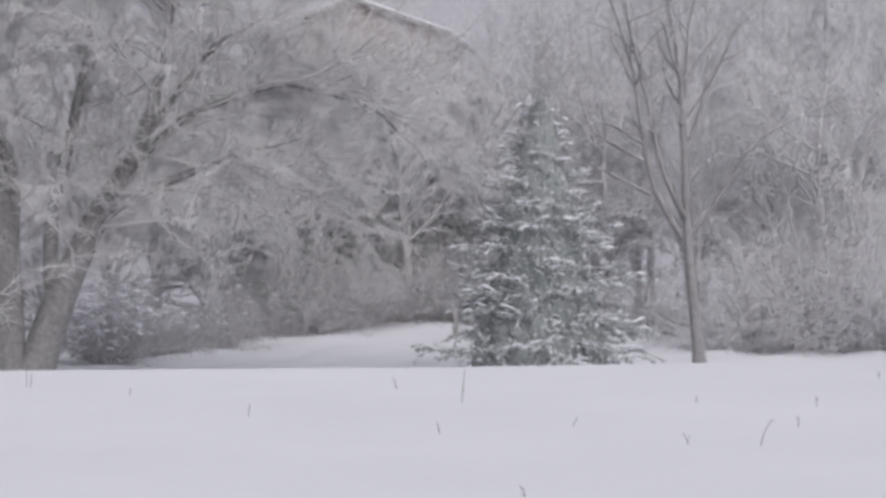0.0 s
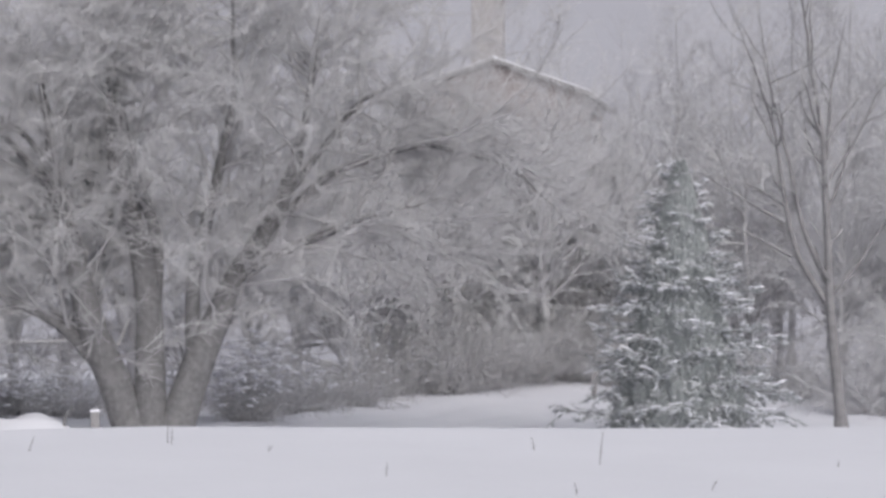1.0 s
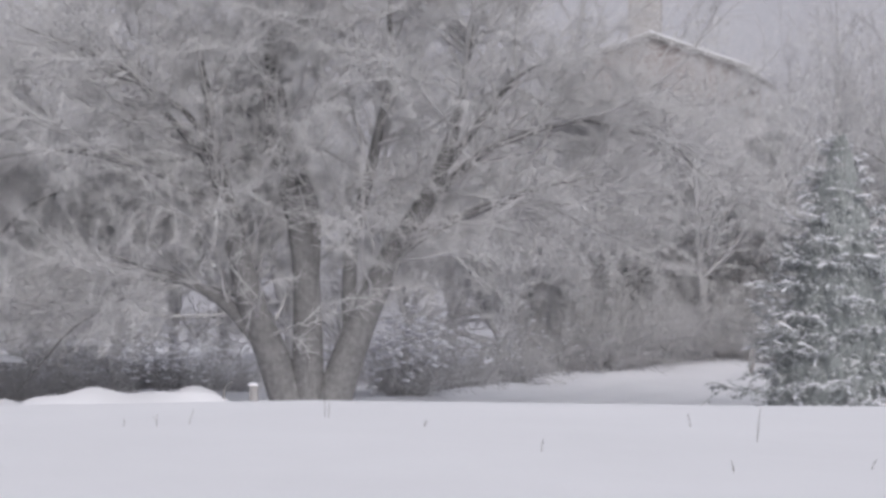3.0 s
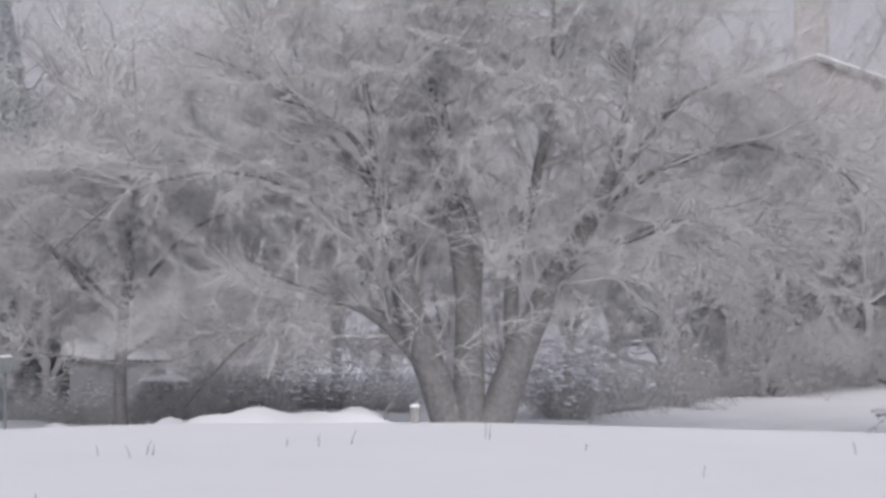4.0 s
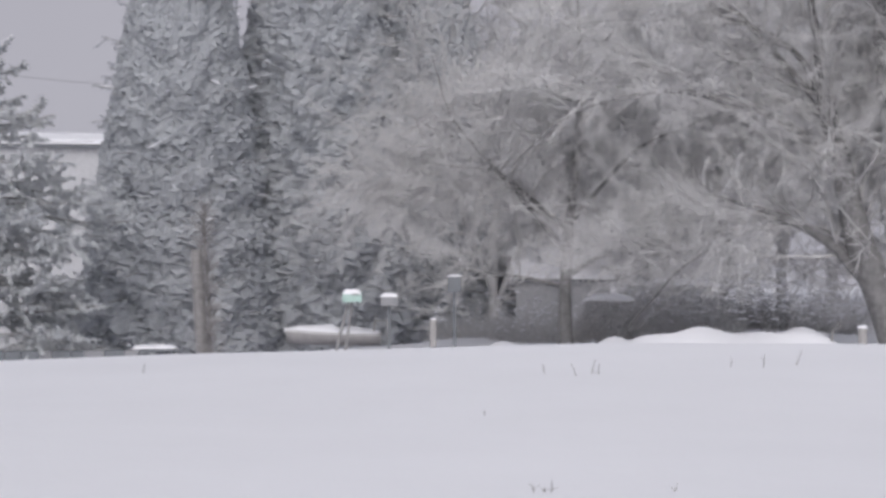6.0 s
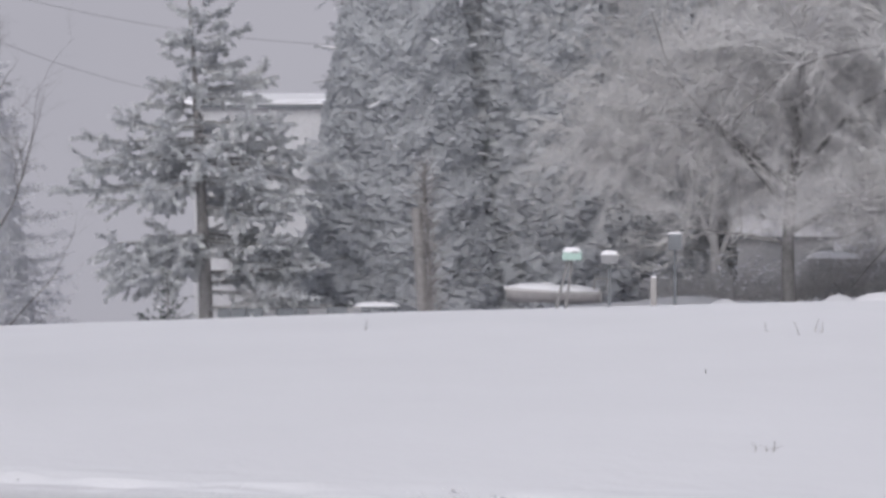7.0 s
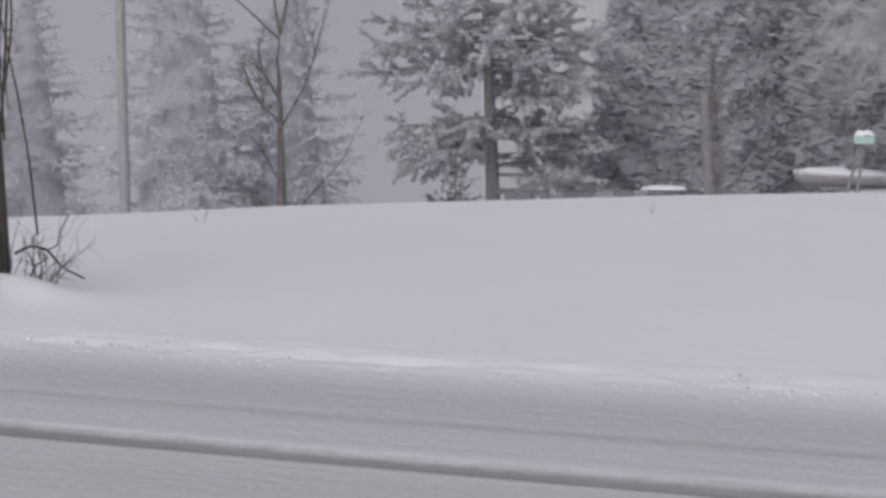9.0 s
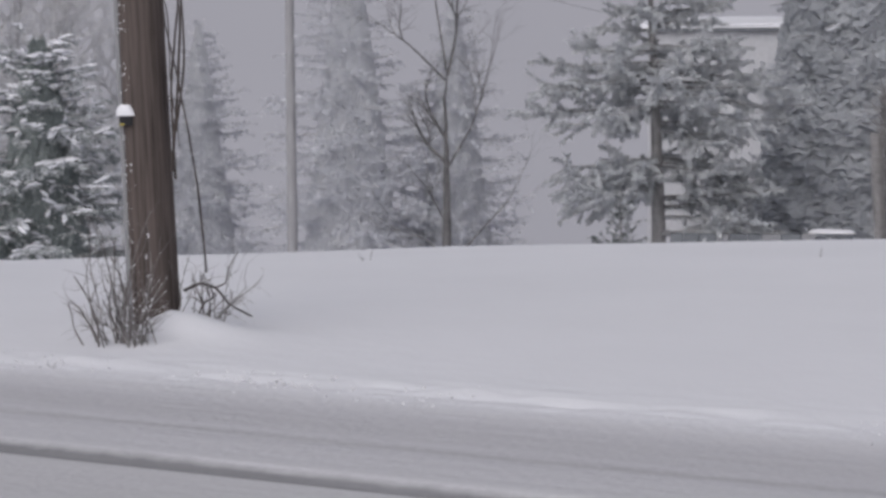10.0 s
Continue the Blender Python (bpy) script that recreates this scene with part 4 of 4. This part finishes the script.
def build_stump():
    ob = planted("tree_stump", 13.6, 46, "short grey stump with a round cap of snow", "stump", sink=0.1)
    tall = EYE + 46 * math.tan(radians(-3.95)) - ob.matrix_basis.translation.z
    part("wood", mesh_of("wood", *rod([(0, 0, 0), (0.01, 0, tall * 0.5), (0, 0, tall)], 0.11, 14, 0.9), M_GREYWOOD), ob)
    solid("snow", snow_cap(0.24, 0.22, 0.05, 0, 0, tall - 0.01, 4), M_SNOW, ob, "", True)


def build_bent_branch():
    ob = planted("bent_branch", 14.25, 46, "dark crooked branch standing out of the snow", "branch", sink=0.1)
    tall = EYE + 46 * math.tan(radians(-3.9)) - ob.matrix_basis.translation.z
    P = bend([(-0.16, 0), (-0.12, tall * 0.8), (-0.02, tall * 0.92), (0.06, tall * 1.03), (0.0, tall * 1.12)], 12, np.random.default_rng(2), 0.03)
    part("wood", mesh_of("wood", *tubes(P[None], (0.045 * np.linspace(1, 0.4, 13))[None], 7), M_OLDBARK, True), ob)


def build_shed():
    ob = planted("shed", 21.9, 63, "low pale shed with thick snow on its roof", "shed", sink=0.2)
    eave = EYE + 63 * math.tan(radians(-2.75)) - ob.matrix_basis.translation.z
    half, deep = 1.45, 2.4
    solid("wall", box(2 * half, deep, eave, 0, deep / 2, 0, 0.02), M_FARTRIM, ob)
    for k in range(9):
        solid("board", box(0.29, 0.03, eave - 0.1, -1.28 + 0.32 * k, -0.018, 0.05, 0.008), M_FARTRIM, ob)
    slope = [(-0.25, eave - 0.02), (deep + 0.2, eave + 0.75), (deep + 0.2, eave + 0.83), (-0.25, eave + 0.06)]
    snow = [(-0.24, eave + 0.064), (deep + 0.2, eave + 0.834), (deep + 0.1, eave + 1.0), (-0.18, eave + 0.2)]
    for name, outline, material, label in (("roof", slope, M_DARKBOX, ""), ("roof_snow", snow, M_SNOW, "thick smooth snow on the roof")):
        bm = prism(outline, 2 * half + 0.3)
        bmesh.ops.rotate(bm, verts=bm.verts[:], matrix=Matrix.Rotation(radians(90), 3, "Z"))
        bmesh.ops.translate(bm, verts=bm.verts[:], vec=(half + 0.15, 0, 0))
        solid(name, bm, material, ob, label)


def build_snag():
    ob = planted("broken_trunk", 32.1, 54, "pale broken tree trunk wound with snowy creeper", "tree trunk", sink=0.2)
    top = EYE + 54 * math.tan(radians(-1.88)) - ob.matrix_basis.translation.z
    rng = np.random.default_rng(9)
    part("trunk", mesh_of("trunk", *rod([(0.1, 0, 0), (0.06, 0, top * 0.3), (-0.02, 0, top * 0.6), (-0.08, 0, top)], 0.18, 12, 0.85), M_SNAG, True), ob)
    P = bend([(0.3, 0), (0.25, top * 0.4), (0.15, top * 0.9), (0.12, top * 1.35)], 10, rng, 0.02)[None] + np.array([0, -0.2, 0])
    R = (0.035 * np.linspace(1, 0.4, 11))[None]
    Q, S = sprout(P, R, 520, (0.2, 0.75), 55, 4, 0.25, 0.0, 0.014, rng, 0.02)
    part("creeper", mesh_of("creeper", *join(tubes(P, R, 5), tubes(Q, S, 3)), M_SNAG), ob)


build_house()
build_far_house()
build_mailbox()
build_paper_box(26.78, 51, -3.2, 0.43, 0.24, 0.09, M_GREYBOX, "grey newspaper box with a strip of snow")
build_paper_box(24.95, 50, -2.62, 0.33, 0.40, 0.035, M_DARKBOX, "dark post box with a thin strip of snow")
build_post(25.55, 50, -3.85, 0.15, "short grey wooden post with a snow cap")
build_post(-0.33, 64, -2.85, 0.16, "thin grey wooden post on the snowy lawn", 2)
build_boat()
build_bench()
build_wall()
build_stump()
build_bent_branch()
build_shed()
build_snag()


# ---- utility poles and wires ----
def utility_pole(az, d, radius, height, label, material, lean=0.0):
    x, y, z = spot(az, d)
    ob = thing("utility_pole", x, y, z - 0.3, label, "utility pole", "utility poles", az)
    ob.matrix_basis = ob.matrix_basis @ pose(0, 0, 0, 0, lean, 0)
    rng = np.random.default_rng(int(az))
    k, sides = 40, 36
    P = np.stack([np.zeros(k), np.zeros(k), np.linspace(0, height, k)], -1)[None]
    V, F = tubes(P, np.linspace(radius * 1.04, radius * 0.72, k)[None], sides)
    grain = np.tile(1 + rng.normal(0, 0.012, sides) - 0.05 * (rng.random(sides) < 0.12), k)
    V[:, :2] *= grain[:, None]
    part("shaft", mesh_of("shaft", V, F, material, True), ob)
    part("top_cap", mesh_of("top_cap", *rod([(0, 0, height - 0.01), (0, 0, height + 0.03)], radius * 0.74, 20, 0.6), material), ob)
    arm = solid("crossarm", box(2.2, 0.1, 0.12, 0, -radius * 0.9, height - 0.7), material, ob)
    for px in (-0.95, -0.35, 0.35, 0.95):
        part("insulator", mesh_of("insulator", *rod([(px, -radius * 0.9, height - 0.58), (px, -radius * 0.9, height - 0.46)], 0.04, 10, 0.6), M_GREYBOX), arm)
    return ob


near_pole = utility_pole(52.25, 12.8, 0.150, 9.5, "brown weathered wooden utility pole flecked with snow", M_POLE, -1.9)
utility_pole(48.46, 65, 0.165, 13, "far utility pole, snow haze put into its grey", M_FARPOLE)


def dress_pole(ob):
    bracket = solid("bracket", box(0.08, 0.07, 0.075, -0.12, -0.10, 1.57, 0.012), M_DARK, ob, "small black bracket")
    solid("tag", box(0.03, 0.02, 0.015, -0.145, -0.14, 1.575, 0.003), M_YELLOW, bracket)
    solid("bracket_snow", snow_cap(0.115, 0.1, 0.055, -0.125, -0.10, 1.643, 7), M_SNOW, bracket, "cone of snow", True)
    P = np.stack([np.full(12, -0.150), np.full(12, -0.035), np.linspace(0.0, 6.0, 12)], -1)
    P[:, 0] *= np.linspace(1.04, 0.85, 12)
    part("conduit", mesh_of("conduit", *tubes(P[None], np.full((1, 12), 0.019), 10), M_GREYBOX, True), ob, "pale grey cable pipe up the pole")
    rng = np.random.default_rng(5)
    n = 110
    z = rng.uniform(0.35, 2.6, n)
    a = np.radians(rng.normal(205, 14, n))
    at = np.stack([0.152 * np.cos(a), 0.152 * np.sin(a), z], -1)
    part("snow_flecks", mesh_of("snow_flecks", *pads(at, np.tile([0.0, 0.0, 1.0], (n, 1)) + rng.normal(0, 0.3, (n, 3)), 0.003 + 0.008 * rng.random(n) ** 2, rng, 1.0), M_SNOW, True), ob, "flecks of snow stuck to the wood", "stuff")


dress_pole(near_pole)


def vine(points, r, seed):
    rng = np.random.default_rng(seed)
    P = bend(points, 24, rng, 0.02)
    return tubes(P[None], (r * np.linspace(1, 0.6, 25))[None], 5)


def build_vines():
    ob = planted("creeper_vine", 52.25, 12.6, "dry dark creeper hanging beside the wooden pole", "vine", sink=0.0)
    for k, (pts, r) in enumerate([([(0.30, 0.32), (0.265, 0.79), (0.2, 1.21), (0.15, 1.50), (0.05, 1.97), (0.03, 2.95)], 0.007), ([(0.1, 0.95), (0.14, 1.4), (0.17, 1.9), (0.19, 3.0)], 0.010), ([(0.12, 0.9), (0.1, 1.5), (0.16, 2.0), (0.14, 3.0)], 0.009),
                                  ([(0.13, 1.2), (0.19, 1.6), (0.17, 2.1), (0.2, 3.0)], 0.008), ([(0.02, 2.1), (0.09, 1.95), (0.1, 1.5), (0.15, 1.1)], 0.005)]):
        part("stem", mesh_of("stem", *vine(pts, r, 70 + k), M_VINE), ob)


def build_tangle(az, d, seed, right, up, count, label, curl):
    ob = planted("weed_clump", az, d, label, "weeds", "weeds round the pole", sink=0.03)
    rng = np.random.default_rng(seed)
    start = np.stack([rng.normal(0, right * 0.18, count), rng.normal(0, 0.08, count), np.zeros(count)], -1)
    dirs = np.stack([rng.normal(curl, 0.35, count), rng.normal(0, 0.25, count), np.ones(count)], -1)
    L = up * rng.uniform(0.5, 1.15, count)
    P = shoot(start, dirs, L, 7, 0.12, -0.03, rng)
    R = 0.0048 * np.linspace(1, 0.5, 8) * rng.uniform(0.6, 1.4, (count, 1))
    Q, S = sprout(P, R, count * 4, (0.05, 0.25), 45, 3, 0.25, -0.02, 0.003, rng, 0.3)
    part("stalk", mesh_of("stalk", *join(tubes(P, R, 4), tubes(Q, S, 3)), M_WEED), ob)
    n = count * 3
    k = rng.integers(0, len(P), n)
    j = rng.integers(1, 8, n)
    part("snow_cover", mesh_of("snow_cover", *pads(P[k, j] + np.array([0, 0, 0.006]), P[k, j] - P[k, j - 1], rng.uniform(0.003, 0.009, n), rng, 1.6), M_SNOW, True), ob, kind="stuff")


def build_dead_branch():
    ob = planted("dead_branch", 51.9, 12.6, "dark dead branch bent over beside the pole", "branch", sink=0.0)
    for k, (pts, r) in enumerate([([(0.08, 0.20), (0.18, 0.25), (0.28, 0.22), (0.36, 0.11), (0.50, 0.03)], 0.010), ([(0.16, 0.02), (0.2, 0.12), (0.27, 0.16), (0.24, 0.23)], 0.008),
                                  ([(0.28, 0.22), (0.34, 0.24), (0.36, 0.34), (0.42, 0.44)], 0.005)]):
        part("stem", mesh_of("stem", *vine(pts, r, 90 + k), M_VINE), ob)


build_vines()
build_dead_branch()
build_tangle(53.0, 12.0, 31, 0.5, 0.8, 24, "dry snow-flecked weed stalks beside the pole", -0.25)
build_tangle(53.4, 12.0, 37, 0.4, 0.5, 16, "dry snow-flecked weed stalks beside the pole", -0.15)
build_tangle(52.75, 11.9, 33, 0.3, 0.4, 12, "dry snow-flecked weed stalks beside the pole", -0.1)
build_tangle(50.95, 12.6, 32, 0.4, 0.42, 18, "dry bent weed stalks beside the pole", 0.25)


def build_wire(a, b, sag, label):
    ob = new("overhead_wire")
    tagged(ob, label, "wire", "overhead wires")
    a, b = np.array(a), np.array(b)
    t = np.linspace(0, 1, 24)[:, None]
    P = a * (1 - t) + b * t - np.array([0, 0, sag]) * 4 * t * (1 - t)
    part("cable", mesh_of("cable", *tubes(P[None], np.full((1, 24), 0.010), 6), M_GREYBOX), ob)


fx, fy, fz = spot(48.46, 65)
hx, hy, hz = spot(35.0, 82)
build_wire((fx + 0.3, fy, fz + 12.2), (hx, hy, 3.2), 1.4, "thin grey wire from the far pole to the pale house")
build_wire((fx + 0.9, fy, fz + 12.4), (hx + 6, hy + 4, 5.6), 1.2, "thin grey wire from the far pole to the pale house")


# ---- dry stalks in the field: bearing, distance, height, lean to the right ----
STALKS = [(11.6, 18.3, 0.17, 0.0), (5.5, 15.5, 0.11, 0.1), (1.3, 18.0, 0.12, -0.3), (-0.5, 16.7, 0.28, 0.1), (0.1, 14.4, 0.09, -0.3), (-7.1, 16.9, 0.07, 0.0), (-6.9, 13.8, 0.08, -0.5), (-8.8, 13.8, 0.19, 0.5),
          (-10.4, 16.7, 0.09, 0.0), (-9.9, 15.1, 0.08, 0.0), (-12.1, 19.8, 0.08, 0.0), (-2.3, 11.2, 0.06, -0.3), (8.8, 17.5, 0.06, 0.2), (11.5, 18.2, 0.14, 0.1), (16.3, 17.5, 0.12, 0.1)]
MORE_STALKS = [(15.4, 17.8, 0.12, 0.4), (21.1, 16.8, 0.13, 0.3), (20.9, 16.8, 0.10, 0.1), (22.4, 16.9, 0.09, -0.2), (17.2, 17.5, 0.06, 0.2), (22.4, 10.4, 0.04, 0.0), (18.7, 10.5, 0.03, -0.1), (33.7, 18.2, 0.09, 0.3), (46.3, 19.4, 0.12, 0.3), (46.45, 19.4, 0.09, -0.6),
               (21.5, 16.6, 0.11, -0.4), (22.2, 10.4, 0.06, 0.1), (22.7, 10.4, 0.04, 0.0), (24.1, 13.9, 0.04, 0.0), (-3.6, 14.9, 0.07, 0.6)]


def build_stalks():
    for n, (az, d, h, lean) in enumerate(STALKS + MORE_STALKS):
        ob = planted("dry_stalk", az, d, "thin dry weed stalk sticking out of the snow", "weed", "stalks in the field", sink=0.06)
        rng = np.random.default_rng(100 + n)
        P = bend([(0, 0), (lean * h * 0.4, h * 0.5 + 0.05), (lean * h, h + 0.05)], 6, rng, 0.1)[None]
        R = (0.0034 * np.linspace(1, 0.6, 7))[None]
        Q, S = sprout(P, R, 3, (0.02, 0.06), 35, 3, 0.2, 0.0, 0.002, rng, 0.3)
        part("stem", mesh_of("stem", *join(tubes(P, R, 5), tubes(Q, S, 3)), M_WEED), ob)


build_stalks()


# ---- small lumps thrown up along the road's edge ----
def build_clumps():
    rng = np.random.default_rng(12)
    n = 6500
    u, v = rng.uniform(-24, 12, n), rng.normal(8.68, 0.14, n)
    thick = np.sin(u * 2.1) + np.sin(u * 5.3 + 1.0) + np.sin(u * 0.9 + 2.0) > rng.normal(0.3, 0.6, n)
    u, v = u[thick], v[thick]
    n = len(u)
    x, y = u * UX - v * UY, u * UY + v * UX
    size = 0.005 + 0.014 * rng.random(n) ** 3
    at = np.stack([x, y, np.maximum(lie(x, y), 0.0) + size * 0.1], -1)
    ob = part("snow_clumps", mesh_of("snow_clumps", *pads(at, rng.normal(0, 1, (n, 3)) * np.array([1, 1, 0.3]), size, rng, 0.7), M_ROADSNOW, True))
    tagged(ob, "small greyish lumps of snow along the road's edge", "snow", kind="stuff")


def build_hedge_cap(az, d, top, wide, seed):
    ob = planted("snow_drift", az, d, "narrow ridge of snow lying on a dark hedge", "snow", "snow on the hedge", sink=0.0)
    solid("snow", snow_cap(wide, 0.5, 0.16, 0, 0, 0, seed), M_SNOW, ob, "", True)
    rng = np.random.default_rng(seed)
    n = 1000
    across = rng.uniform(-0.75, 0.75, n)
    crown = -0.08 - (top - 0.1) * np.clip((np.abs(across) - 0.35) / 0.4, 0, 1) ** 1.5
    start = np.stack([across * wide, rng.uniform(-0.35, 0.3, n), -top + (crown + top) * rng.random(n)], -1)
    P = shoot(start, rng.normal(0, 1, (n, 3)) + np.array([0, -0.6, 0.5]), rng.uniform(0.15, 0.5, n), 2, 0.3, 0.0, rng)
    V, F = tubes(P, np.full((n, 1), 0.016) * np.array([[1.0, 0.7, 0.3]]), 3)
    part("hedge", mesh_of("hedge", V, F, M_BRUSH), ob, "dark twiggy hedge under the snow", "stuff")
    ob.matrix_basis = Matrix.Translation((0, 0, top)) @ ob.matrix_basis


build_clumps()
build_hedge_cap(18.6, 58.5, 1.55, 2.3, 3)
build_hedge_cap(20.6, 58.0, 1.2, 1.5, 5)
